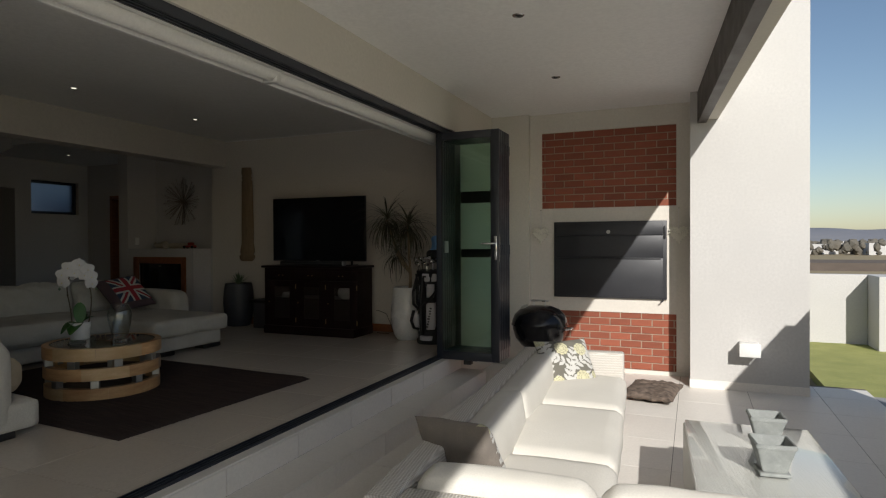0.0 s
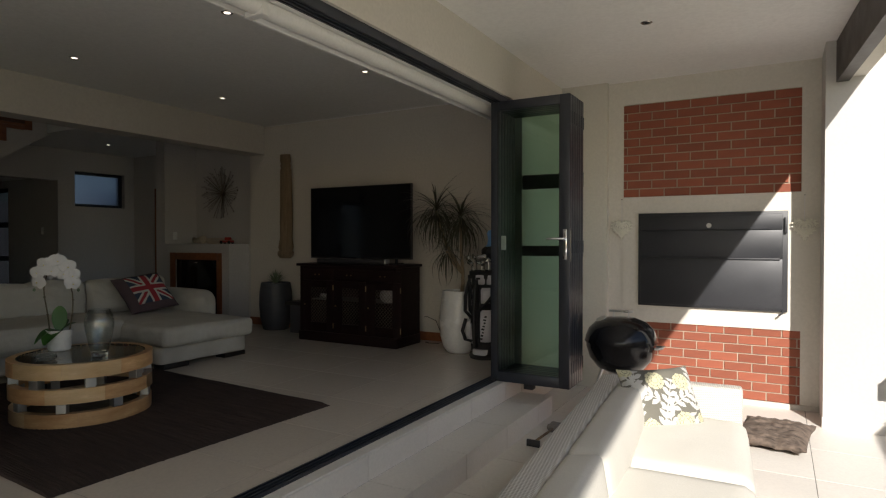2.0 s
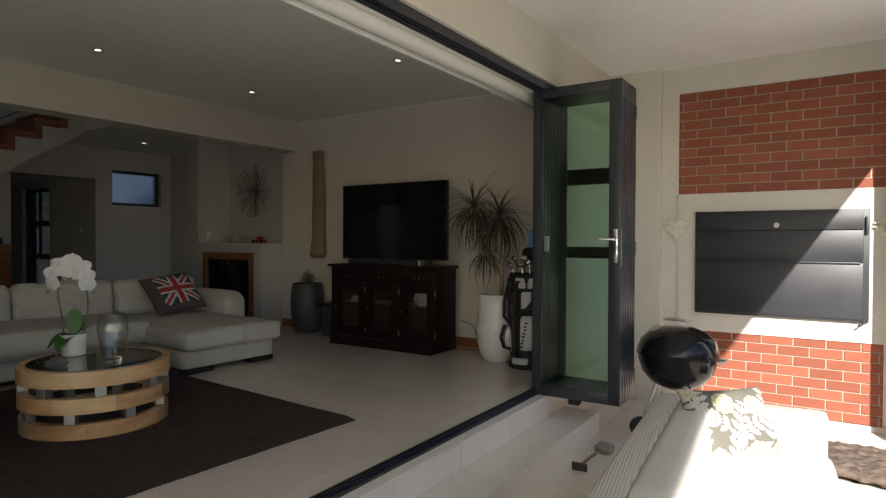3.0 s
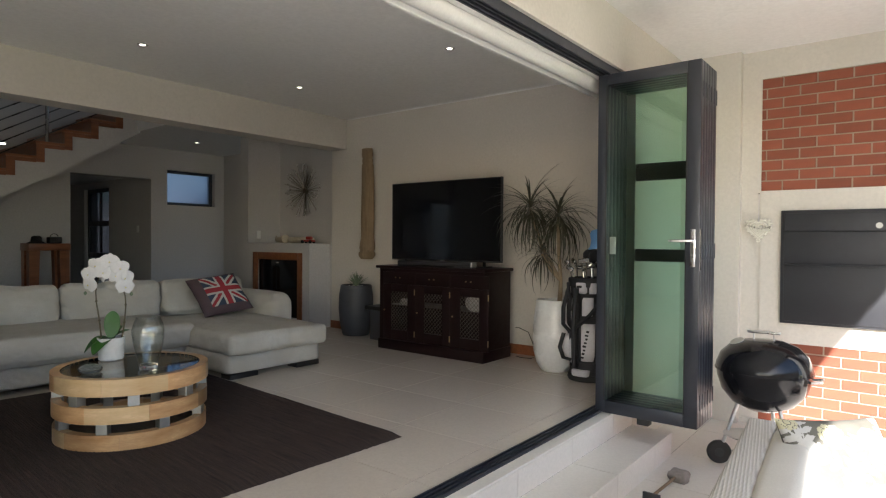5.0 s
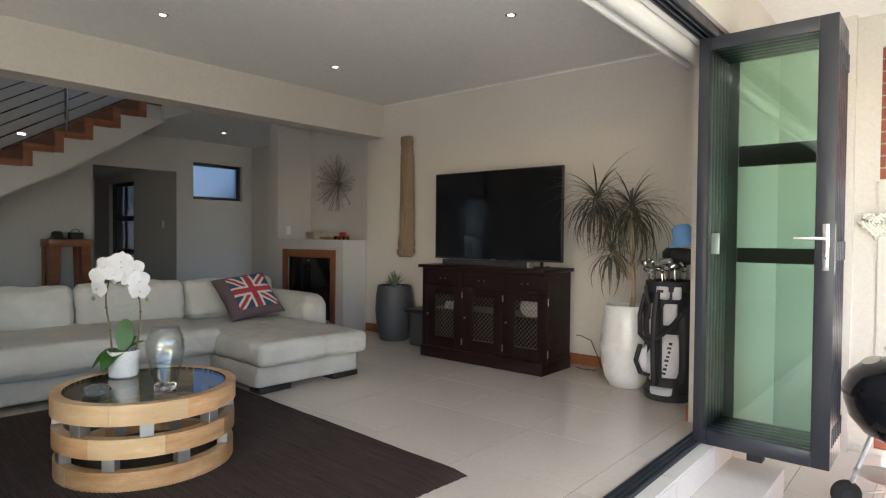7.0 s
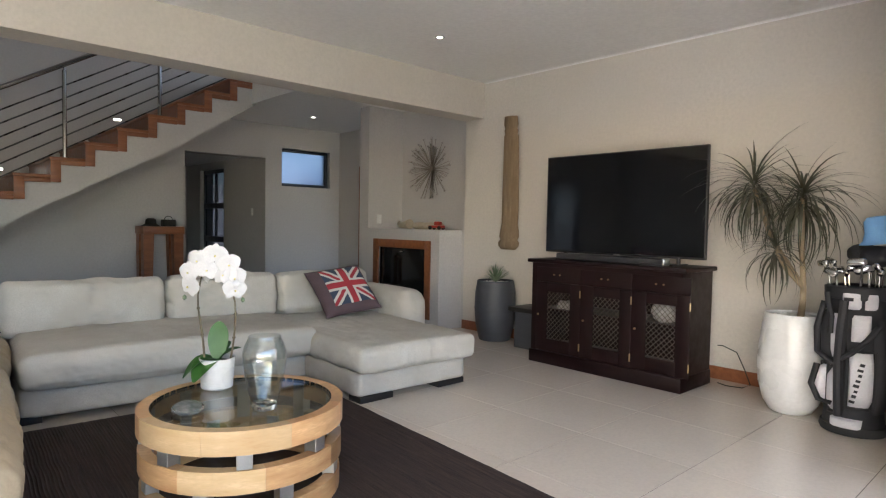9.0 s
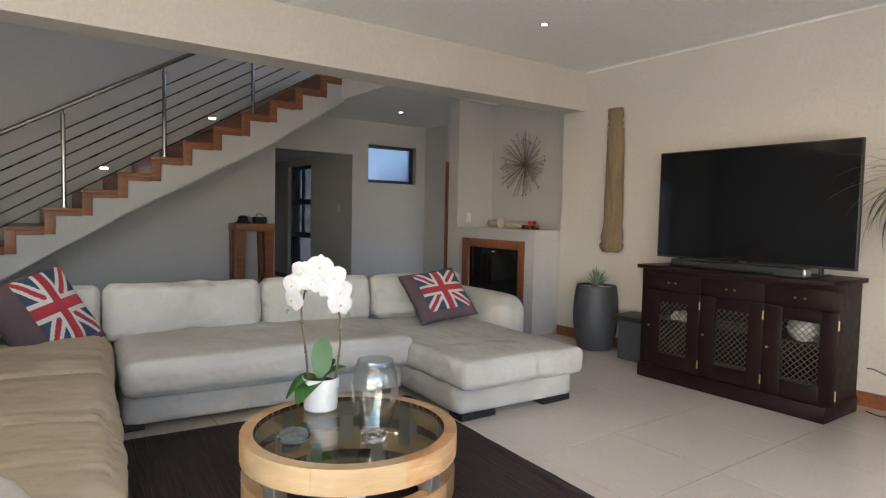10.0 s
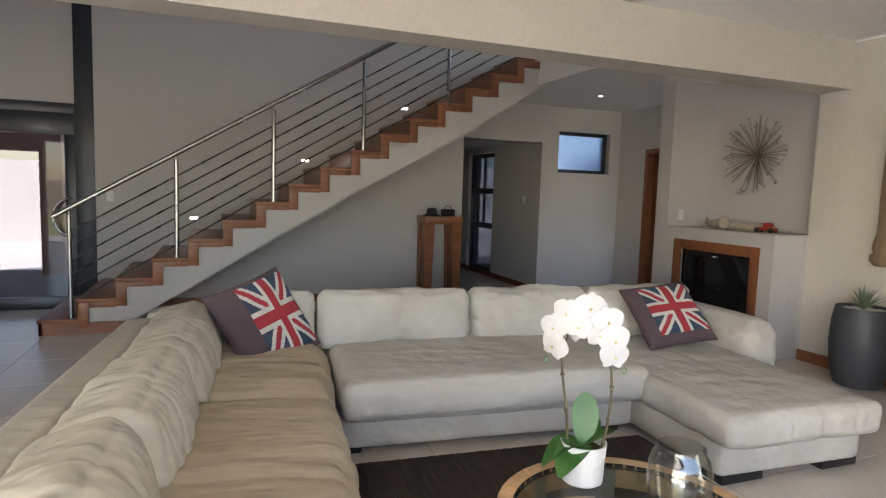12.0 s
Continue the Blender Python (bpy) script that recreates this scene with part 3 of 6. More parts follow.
part("glazing_bar", box(B(), 0.12, 0.40, 1.035, 0.66, 0.43, 1.125, 0.003), ALU, fold)
part("glazing_bar", box(B(), 0.12, 0.40, 1.62, 0.66, 0.43, 1.745, 0.003), ALU, fold)
for k in (1, 4):
    part("guide", box(B(), 0.28, 0.062 * k - 0.03, -0.05, 0.36, 0.062 * k + 0.04, 0.0, 0.006), RUBBER, fold)
bm = box(B(), -3.125, 0.2, F - 0.0118, -3.03, 7.62, F + 0.004)
for x in (-3.122, -3.094, -3.066, -3.042):
    box(bm, x, 0.2, F + 0.004, x + 0.010, 7.62, F + 0.014)
solid("door_track", bm, ALU, "charcoal aluminium floor track of the folding doors", "door track", kind="structure", smooth=0)
bm = box(B(), -3.07, 0.2, 2.675, -2.975, 7.64, 2.70)
for x in (-3.07, -3.045, -3.012, -2.987):
    box(bm, x, 0.2, 2.645, x + 0.012, 7.64, 2.675)
solid("door_head_track", bm, ALU, "dark aluminium head track of the folding doors", "door track", kind="structure", smooth=0)
blind = thing("roller_blind", pose(-3.07, 0, 2.70), "rolled-up white roller blind along the door head", "roller blind")
for a, b in ((0.25, 4.78), (4.80, 7.62)):
    part("cassette", box(B(), -0.045, a, -0.055, -0.005, b, -0.002, 0.006), WHITE_PLASTIC, blind)
    part("roll", cyl(B(), (-0.105, a, -0.058), (-0.105, b, -0.058), 0.055, segs=28), WHITE_PLASTIC, blind)
    part("bottom_bar", box(B(), -0.19, a, -0.115, -0.165, b, -0.06, 0.008), WHITE_PLASTIC, blind)
    part("fabric_edge", box(B(), -0.168, a, -0.062, -0.15, b, -0.03, 0.003), WHITE_PLASTIC, blind)
part("bracket", box(B(), -0.18, 4.765, -0.12, -0.05, 4.815, -0.0, 0.01), WHITE_PLASTIC, blind)

chain = thing("blind_chain", pose(-3.235, 7.80, 0), "thin pale looped blind chain hanging beside the door jamb", "blind chain")
part("loop", tube(B(), [(0, -0.03, 2.66), (0, -0.03, 1.00), (0, -0.024, 0.94), (0, 0, 0.915), (0, 0.024, 0.94), (0, 0.03, 1.00), (0, 0.03, 2.66)], 0.0035, 6), WHITE_PLASTIC, chain)
part("clutch", box(B(), -0.012, -0.05, 2.64, 0.013, 0.05, 2.70, 0.004), WHITE_PLASTIC, chain)

# ================================================================ living room things
SUEDE = surface("stone_suede", (0.50, 0.455, 0.38), (0.66, 0.63, 0.565), 2.6, 0.9, bumps=(90, 0.10, 0.003), grain=120, folds=(8.0, 0.55, (1, 0.7, 1)))
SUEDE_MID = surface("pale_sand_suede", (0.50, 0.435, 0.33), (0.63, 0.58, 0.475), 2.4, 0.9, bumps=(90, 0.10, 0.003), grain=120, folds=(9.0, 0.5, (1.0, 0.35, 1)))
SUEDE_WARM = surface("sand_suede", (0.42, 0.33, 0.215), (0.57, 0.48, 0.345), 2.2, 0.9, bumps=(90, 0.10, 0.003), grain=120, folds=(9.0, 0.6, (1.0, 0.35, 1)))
DARK_WOOD = surface("dark_mahogany", (0.0085, 0.0029, 0.0031), (0.015, 0.0048, 0.0047), 3, 0.42, bumps=(60, 0.06, 0.002), grain=40, stretch=(1, 6, 6), spec=0.3)
BLACK_FOOT = surface("black_foot", (0.015, 0.013, 0.012), (0.025, 0.022, 0.02), 6, 0.5)
OAK = surface("honey_timber", (0.36, 0.17, 0.062), (0.66, 0.43, 0.22), 3.0, 0.36, bumps=(50, 0.2, 0.002), grain=26, stretch=(1.6, 1.6, 8), each=0.34)
OAK_PALE = surface("pale_timber", (0.50, 0.32, 0.15), (0.68, 0.50, 0.29), 3.0, 0.36, bumps=(50, 0.2, 0.002), grain=26, stretch=(1.6, 1.6, 8), each=0.12)
GALV = surface("grey_flat_steel", (0.42, 0.42, 0.41), (0.52, 0.52, 0.50), 12, 0.4, 0.9)
CLEAR = thin_glass("clear_glass", (0.98, 0.99, 0.98), 0.02, 1.6)
WHITE_GLAZE = surface("white_glaze", (0.78, 0.77, 0.75), (0.83, 0.82, 0.80), 3, 0.3, bumps=(20, 0.04, 0.004))
RUG = surface("dark_rug", (0.020, 0.0125, 0.0105), (0.092, 0.062, 0.052), 12, 0.95, bumps=(200, 0.9, 0.006), grain=60, stretch=(0.25, 5, 1))
SLATE = surface("blue_grey_pot", (0.050, 0.052, 0.060), (0.070, 0.073, 0.084), 5, 0.55, bumps=(50, 0.2, 0.004), stretch=(1, 1, 4))
PEBBLE = surface("white_pebbles", (0.70, 0.68, 0.63), (0.80, 0.78, 0.74), 30, 0.7)
LEAF_GREEN = surface("orchid_leaf", (0.030, 0.105, 0.015), (0.050, 0.15, 0.028), 6, 0.42, bumps=(30, 0.1, 0.003))
LEAF_GREY = surface("succulent_leaf", (0.14, 0.20, 0.12), (0.22, 0.28, 0.17), 9, 0.5)
LEAF_DARK = surface("dracaena_leaf", (0.045, 0.060, 0.030), (0.085, 0.070, 0.045), 5, 0.45)
BARK = surface("pale_bark", (0.30, 0.22, 0.14), (0.42, 0.33, 0.22), 20, 0.85, bumps=(60, 0.5, 0.006))
PETAL = surface("white_petal", (0.60, 0.585, 0.58), (0.70, 0.685, 0.68), 10, 0.6)
YELLOW = surface("yellow_lip", (0.62, 0.52, 0.18), (0.75, 0.68, 0.35), 10, 0.6)
STEM = surface("brown_stem", (0.09, 0.07, 0.04), (0.15, 0.12, 0.06), 20, 0.6)
SOIL = surface("dark_soil", (0.04, 0.03, 0.02), (0.08, 0.06, 0.04), 40, 0.95, bumps=(80, 0.8, 0.01))
FABRIC_BLACK = surface("black_nylon", (0.015, 0.015, 0.018), (0.03, 0.03, 0.034), 15, 0.7, bumps=(250, 0.3, 0.002))
FABRIC_WHITE = surface("white_nylon", (0.62, 0.60, 0.64), (0.72, 0.70, 0.74), 8, 0.6, bumps=(250, 0.3, 0.002))
FABRIC_BLUE = surface("sky_blue_cloth", (0.16, 0.36, 0.70), (0.22, 0.45, 0.78), 10, 0.8)

# ---------------------------------------------------------------- sectional sofa
def cushion(name, c, size, parent, label="", mat=SUEDE, r=0.06, puff=(0.01, 0.01, 0.04), rot=(0, 0, 0), wrinkle=0.012, freq=5.0, stretch=(1, 1, 1), seed=0.0, n=(22, 22, 8), crease=0.0, lines=(1, 1, 1)):
    bm = soft_box(B(), size, r, puff, n, wrinkle, freq, stretch, seed, crease=crease, lines=lines)
    bm.transform(pose(*c, *rot))
    return part(name, bm, mat, parent, label, smooth=80)


TURN_LEFT = pose(-6.95, 4.38, 0, 0, 0, -5.5) @ pose(6.95, -4.38, 0)


TURN_MID = pose(-6.63, 4.41, 0, 0, 0, -4.5) @ pose(6.63, -4.41, 0)
TURN_END = pose(-5.78, 6.11, 0, 0, 0, -2.5) @ pose(5.78, -6.11, 0)


def swing(ob, turn=TURN_LEFT):
    """The three sections of the sofa each stand a few degrees askew."""
    ob.data.transform(turn)
    return ob


def block(name, x0, y0, z0, x1, y1, z1, parent, mat=SUEDE, r=0.04, label="", seed=0.0, puff=(0.006, 0.006, 0.006)):
    return cushion(name, ((x0 + x1) / 2, (y0 + y1) / 2, (z0 + z1) / 2), (x1 - x0, y1 - y0, z1 - z0), parent, label, mat, r, puff, (0, 0, 0), 0.004, 3.0, (1, 1, 1), seed)


sofa = thing("sectional_sofa", pose(0, 0, 0), "large U-shaped stone suede sectional sofa with loose back cushions", "sofa")
swing(block("base", -7.78, 4.42, F + 0.04, -6.64, 6.20, 0.555, sofa, seed=1), TURN_MID)
swing(block("base", -7.74, 6.12, F + 0.04, -5.80, 7.08, 0.545, sofa, seed=2), TURN_END)
swing(block("base", -7.60, 3.22, F + 0.04, -4.46, 4.35, 0.555, sofa, seed=3))
swing(block("back_frame", -7.93, 3.30, F + 0.04, -7.68, 7.30, 0.93, sofa, r=0.06, seed=4), TURN_MID)
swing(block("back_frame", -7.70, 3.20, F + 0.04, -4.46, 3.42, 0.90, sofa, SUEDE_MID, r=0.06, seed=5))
block("arm", -7.72, 7.13, F + 0.04, -6.56, 7.42, 0.92, sofa, r=0.11, seed=6, puff=(0.01, 0.01, 0.03))
swing(block("arm", -4.75, 3.36, F + 0.04, -4.44, 4.20, 0.94, sofa, r=0.10, seed=7, puff=(0.01, 0.01, 0.03)))
swing(cushion("seat_cushion", (-7.08, 5.31, 0.652), (1.12, 1.80, 0.20), sofa, r=0.06, puff=(0.02, 0.01, 0.03), wrinkle=0.010, freq=3.0, stretch=(1.5, 1, 1), seed=11, n=(50, 70, 8), crease=0.007, lines=(3, 2.2, 1)), TURN_MID)
swing(cushion("seat_cushion", (-6.68, 6.60, 0.625), (1.92, 1.00, 0.17), sofa, r=0.042, puff=(0.008, 0.008, 0.022), wrinkle=0.014, freq=5.0, stretch=(1.6, 0.6, 1), seed=12, n=(110, 70, 8), crease=0.018, lines=(2.2, 6.5, 1)), TURN_END)
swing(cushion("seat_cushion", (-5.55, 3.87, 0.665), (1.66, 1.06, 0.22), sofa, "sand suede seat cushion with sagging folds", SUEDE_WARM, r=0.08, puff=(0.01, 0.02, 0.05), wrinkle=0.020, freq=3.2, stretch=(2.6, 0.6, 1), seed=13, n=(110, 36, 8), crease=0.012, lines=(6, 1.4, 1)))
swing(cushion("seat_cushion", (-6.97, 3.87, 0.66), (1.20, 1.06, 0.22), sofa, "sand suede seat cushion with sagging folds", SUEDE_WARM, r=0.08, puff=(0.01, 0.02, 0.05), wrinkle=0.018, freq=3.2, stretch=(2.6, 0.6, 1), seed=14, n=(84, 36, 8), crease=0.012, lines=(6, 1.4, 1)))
for y0, y1, s in ((3.72, 4.33, 21), (4.36, 5.37, 22), (5.39, 6.24, 23), (6.26, 7.12, 24)):
    swing(cushion("back_cushion", (-7.50, (y0 + y1) / 2, 0.890), (0.28, y1 - y0, 0.36), sofa, r=0.05, puff=(0.05, 0.01, 0.015), rot=(0, -12, 0), wrinkle=0.026, freq=4.5, seed=s, n=(14, 60, 30), crease=0.012, lines=(3, 4.0, 5.0)), TURN_MID)
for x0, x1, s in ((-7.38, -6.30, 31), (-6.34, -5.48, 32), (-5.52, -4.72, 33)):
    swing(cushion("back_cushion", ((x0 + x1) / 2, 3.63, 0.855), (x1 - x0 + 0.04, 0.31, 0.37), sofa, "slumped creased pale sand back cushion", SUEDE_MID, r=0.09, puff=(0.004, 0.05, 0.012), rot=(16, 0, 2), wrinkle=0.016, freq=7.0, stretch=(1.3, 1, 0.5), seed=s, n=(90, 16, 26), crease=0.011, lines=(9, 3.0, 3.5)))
for x0, y0, x1, y1 in ((-6.90, 4.42, -6.69, 4.54), (-6.80, 5.98, -6.56, 6.10), (-5.95, 6.16, -5.81, 6.43), (-5.93, 6.83, -5.79, 7.09), (-4.70, 3.86, -4.52, 3.98), (-4.78, 3.02, -4.60, 3.14), (-7.9, 7.25, -7.75, 7.37), (-7.9, 3.25, -7.75, 3.37)):
    part("foot", box(B(), x0, y0, F, x1, y1, F + 0.043, 0.004), BLACK_FOOT, sofa)

# ---------------------------------------------------------------- flag pillows
PLUM = surface("plum_cloth", (0.095, 0.062, 0.068), (0.13, 0.088, 0.094), 8, 0.95, bumps=(300, 0.35, 0.003))
NAVY = surface("faded_navy_cloth", (0.035, 0.055, 0.095), (0.055, 0.075, 0.12), 10, 0.95, bumps=(300, 0.35, 0.003))
OFFWHITE = surface("offwhite_cloth", (0.62, 0.58, 0.52), (0.70, 0.66, 0.60), 10, 0.95, bumps=(300, 0.35, 0.003))
RED = surface("faded_red_cloth", (0.38, 0.03, 0.045), (0.46, 0.05, 0.06), 10, 0.95, bumps=(300, 0.35, 0.003))


def flag_slot(u, v, area=(-0.66, 0.66, -0.60, 0.60)):
    """Which cloth lies at (u, v) of the pillow's front, both from -1 to 1; area: the printed part."""
    a, b = (2 * u - area[0] - area[1]) / (area[1] - area[0]), (2 * v - area[2] - area[3]) / (area[3] - area[2])
    if abs(a) > 1 or abs(b) > 1:
        return 0
    if abs(a) < 0.14 or abs(b) < 0.15:
        return 3
    if abs(a) < 0.25 or abs(b) < 0.27:
        return 2
    d = abs(abs(a) - abs(b))
    return 3 if d < 0.11 else 2 if d < 0.27 else 1


def pillow_mesh(bm, w, h, thick, n=72, seed=0.0, slot=None):
    """A stuffed square pillow in the xz plane with pinched corners; the front faces -y."""
    grid = {}
    for side in (-1, 1):
        for i in range(n + 1):
            for j in range(n + 1):
                u, v = -1 + 2 * i / n, -1 + 2 * j / n
                rim = i in (0, n) or j in (0, n)
                key = (i, j) if rim else (i, j, side)
                if key in grid:
                    continue
                pinch = 1 - 0.07 * (1 - abs(v) ** 2) * abs(u) ** 3
                pinch2 = 1 - 0.07 * (1 - abs(u) ** 2) * abs(v) ** 3
                d = thick / 2 * ((1 - u ** 4) * (1 - v ** 4)) ** 0.6
                d += 0.006 * noise.noise(Vector((u * 3 + seed, v * 3, side)))
                grid[key] = bm.verts.new((u * w / 2 * pinch, side * (0 if rim else d), v * h / 2 * pinch2))
        for i in range(n):
            for j in range(n):
                vs = [grid.get((a, b)) or grid[(a, b, side)] for a, b in ((i, j), (i + 1, j), (i + 1, j + 1), (i, j + 1))]
                f = bm.faces.new(vs if side < 0 else vs[::-1])
                if slot and side < 0:
                    f.material_index = slot(-1 + 2 * (i + 0.5) / n, -1 + 2 * (j + 0.5) / n)
    return bm


for at, size, area, label in ((pose(-7.235, 4.075, 0.945, -30.5, -13.1, 127.7), 0.56, (-0.40, 0.95, -0.88, 0.88), "plum cushion with a faded union flag, leaning in the sofa corner"),
                  (pose(-6.949, 6.76, 0.935, -48, -6.7, 83), 0.52, (-0.62, 0.86, -0.74, 0.80), "plum cushion with a faded union flag, leaning on the sofa arm")):
    ob = solid("throw_pillow", pillow_mesh(B(), size, size, 0.15, 96, slot=lambda u, v: flag_slot(u, v, area)), [PLUM, NAVY, OFFWHITE, RED], label, "pillow", "flag pillows on the sofa", at=at, smooth=60)

# ---------------------------------------------------------------- rug
bm = B()
NR, NC = 366, 34
grid = []
for i in range(NR + 1):
    # Coarse cords run along the rug, three rows of points to each.
    y = -0.915 + 1.83 * i / NR
    cord = math.floor(i / 3)
    row = []
    for j in range(NC + 1):
        x = -1.36 + 2.72 * j / NC
        wob = noise.noise(Vector((x * 2.2, cord * 1.7, 0)))
        z = 0.005 + (0.0045 if i % 3 == 1 else 0.0) * (1 + 0.6 * wob) + 0.0012 * noise.noise(Vector((x * 9, y * 9, 2)))
        if i in (0, NR) or j in (0, NC):
            z = -0.006
        ragged = 0.008 * noise.noise(Vector((cord * 3.1, j * 0.02, 5))) if j in (0, 1, NC - 1, NC) else 0
        row.append(bm.verts.new((x + ragged, y + 0.005 * noise.noise(Vector((x * 6, 3, 0))), z)))
    grid.append(row)
for p, q in zip(grid, grid[1:]):
    for j in range(NC):
        bm.faces.new((p[j], p[j + 1], q[j + 1], q[j]))
bm.faces.new([row[0] for row in grid] + grid[-1][1:] + [row[-1] for row in grid[::-1]][1:] + grid[0][-2:0:-1])
bmesh.ops.recalc_face_normals(bm, faces=bm.faces)
solid("rug", bm, RUG, "dark brown woven rug on the tiled floor", "rug", at=pose(-5.16, 5.17, F + 0.008, 0, 0, -3.6))

# ---------------------------------------------------------------- round coffee table
TX, TY, TZ = -5.11, 5.045, 0.735
table = thing("coffee_table", pose(TX, TY, F + 0.014), "round coffee table of stacked timber rings with a glass top", "coffee table")


def arc_block(bm, r0, r1, z0, z1, a0, a1, n=6):
    ring = []
    for k in range(n + 1):
        a = a0 + (a1 - a0) * k / n
        c, s = math.cos(a), math.sin(a)
        ring.append([bm.verts.new((r * c, r * s, z)) for r, z in ((r0, z0), (r1, z0), (r1, z1), (r0, z1))])
    for p, q in zip(ring, ring[1:]):
        for k in range(4):
            bm.faces.new((p[k], p[(k + 1) % 4], q[(k + 1) % 4], q[k]))
    bm.faces.new(ring[0][::-1])
    bm.faces.new(ring[-1])
    bmesh.ops.recalc_face_normals(bm, faces=bm.faces)
    return bm


H0 = TZ - (F + 0.014)
for lvl, (z0, z1, r1, off) in enumerate(((0.0, 0.088, 0.418, 0.2), (0.150, 0.240, 0.424, 0.55), (H0 - 0.094, H0, 0.43, 0.0))):
    for k in range(8):
        a = off + k * math.pi / 4
        part("ring_block", arc_block(B(), r1 - 0.05, r1, z0, z1, a, a + math.pi / 4 - 0.002), OAK_PALE if (3 * lvl + k) % 8 in (1, 4, 5) else OAK, table)
for k in range(16):
    a = radians(-24 + 22.5 * k)
    lo, hi, out = (0.2, H0 - 0.02, (0.242, H0 - 0.096, 0.420)) if k % 2 == 0 else (0.02, 0.2, (0.090, 0.148, 0.414))
    bm = box(B(), 0.362, -0.03, lo, 0.37, 0.03, hi)
    box(bm, 0.37, -0.03, out[0], out[2], 0.03, out[1], 0.003)
    bm.transform(pose(0, 0, 0, 0, 0, math.degrees(a)))
    part("bracket", bm, GALV, table, "grey flat steel bracket", smooth=0)
glass_top = part("glass_top", cyl(B(), (0, 0, H0 - 0.014), (0, 0, H0 - 0.004), 0.379, segs=64), thin_glass("smoked_table_glass", (0.86, 0.88, 0.83)), table, "clear glass inset")
glass_top.visible_shadow = False
part("rim", lathe(B(), [(0.372, H0 - 0.018), (0.3795, H0 - 0.018), (0.3795, H0 - 0.001), (0.376, H0 - 0.001)], 64), RUBBER, table)
part("shelf", cyl(B(), (0, 0, 0.02), (0, 0, 0.035), 0.36, segs=48), DARK_WOOD, table)
TOPZ = F + 0.014 + H0 - 0.004

# ---------------------------------------------------------------- orchid, vase, glass paperweight on the table
orchid = thing("orchid", pose(-5.372, 5.03, TOPZ), "white moth orchid in a white ceramic pot on the table", "potted orchid")
part("pot", lathe(B(), [(0, 0), (0.062, 0), (0.072, 0.008), (0.079, 0.13), (0.081, 0.145), (0.075, 0.145), (0.073, 0.125), (0.0, 0.122)], 40), WHITE_GLAZE, orchid)
part("soil", lathe(B(), [(0, 0.128), (0.072, 0.124), (0.0735, 0.115)], 24), SOIL, orchid)


def strap_leaf(bm, root, heading, length, width, lift, droop, n=10):
    """A broad, channelled leaf that rises by lift and then bends over."""
    h = radians(heading)
    d, side = Vector((math.cos(h), math.sin(h), 0)), Vector((-math.sin(h), math.cos(h), 0))
    rows = []
    for k in range(n + 1):
        t = k / n
        c = Vector(root) + d * (length * (t * (1 - 0.25 * lift))) + Vector((0, 0, length * (lift * t - droop * t * t)))
        w = width / 2 * math.sin(math.pi * min(0.06 + 0.94 * t, 0.985)) ** 0.6
        rows.append([bm.verts.new(c + side * w * e + Vector((0, 0, abs(e) * 0.25 * w))) for e in (-1, -0.5, 0, 0.5, 1)])
    for a, b in zip(rows, rows[1:]):
        for k in range(4):
            bm.faces.new((a[k], a[k + 1], b[k + 1], b[k]))
    return bm


for head, ln, wd, lift, droop in ((262, 0.17, 0.12, 0.45, 0.85), (296, 0.16, 0.12, 0.30, 0.75), (145, 0.10, 0.095, 2.1, 0.35), (70, 0.13, 0.08, 0.7, 0.3), (110, 0.11, 0.07, 1.1, 0.4)):
    part("leaf", strap_leaf(B(), (0, 0, 0.13), head, ln, wd, lift, droop), LEAF_GREEN, orchid)


def flower(bm, c, face, size, rnd):
    """Five petals round a middle; slot 1 is the lip."""
    q = Vector(face).to_track_quat("Z", "Y").to_matrix().to_4x4()
    m = Matrix.Translation(c) @ q @ pose(0, 0, 0, 0, 0, rnd.uniform(-25, 25))
    for ang, ln, wd in ((90, 0.95, 0.8), (12, 1.05, 1.35), (168, 1.05, 1.35), (-50, 0.95, 0.75), (-130, 0.95, 0.75)):
        a = radians(ang)
        d, s = Vector((math.cos(a), math.sin(a), 0)), Vector((-math.sin(a), math.cos(a), 0))
        rows = []
        for k in range(6):
            t = k / 5
            w = wd * size * 0.5 * math.sin(math.pi * min(0.1 + 0.88 * t, 0.97)) ** 0.7
            mid = d * size * ln * t + Vector((0, 0, size * (0.22 * t - 0.3 * t * t)))
            rows.append([bm.verts.new(m @ (mid + s * w * e + Vector((0, 0, -0.12 * w * e * e)))) for e in (-1, -0.4, 0.4, 1)])
        for p, r in zip(rows, rows[1:]):
            for k in range(3):
                bm.faces.new((p[k], p[k + 1], r[k + 1], r[k]))
    before = set(bm.faces)
    bmesh.ops.create_icosphere(bm, subdivisions=1, radius=size * 0.10, matrix=m @ Matrix.Translation((0, -size * 0.12, size * 0.2)))
    for f in set(bm.faces) - before:
        f.material_index = 1
    return bm


rnd = random.Random(7)
# Two upright spikes that lean together at the top; the flowers hang along one arch over both.
ARCH = Vector((0.60, 0.80, 0))
for side, h in ((-1, 0.53), (1, 0.49)):
    pts = [ARCH * side * (0.055 + 0.030 * min(t * 1.6, 1) - 0.09 * max(0, t - 0.78)) + Vector((0.012 * math.sin(5 * t), 0, 0.10 + (h - 0.10) * t)) for t in [k / 14 for k in range(15)]]
    stalk = part("stem", tube(B(), pts, 0.0055, 8, 0.004), STEM, orchid, "thin brown flower spike")
    for t in (5, 9):
        part("node", lathe(B(), [(0, -0.008), (0.008, -0.003), (0.008, 0.003), (0, 0.008)], 8, tuple(pts[t])), STEM, stalk)
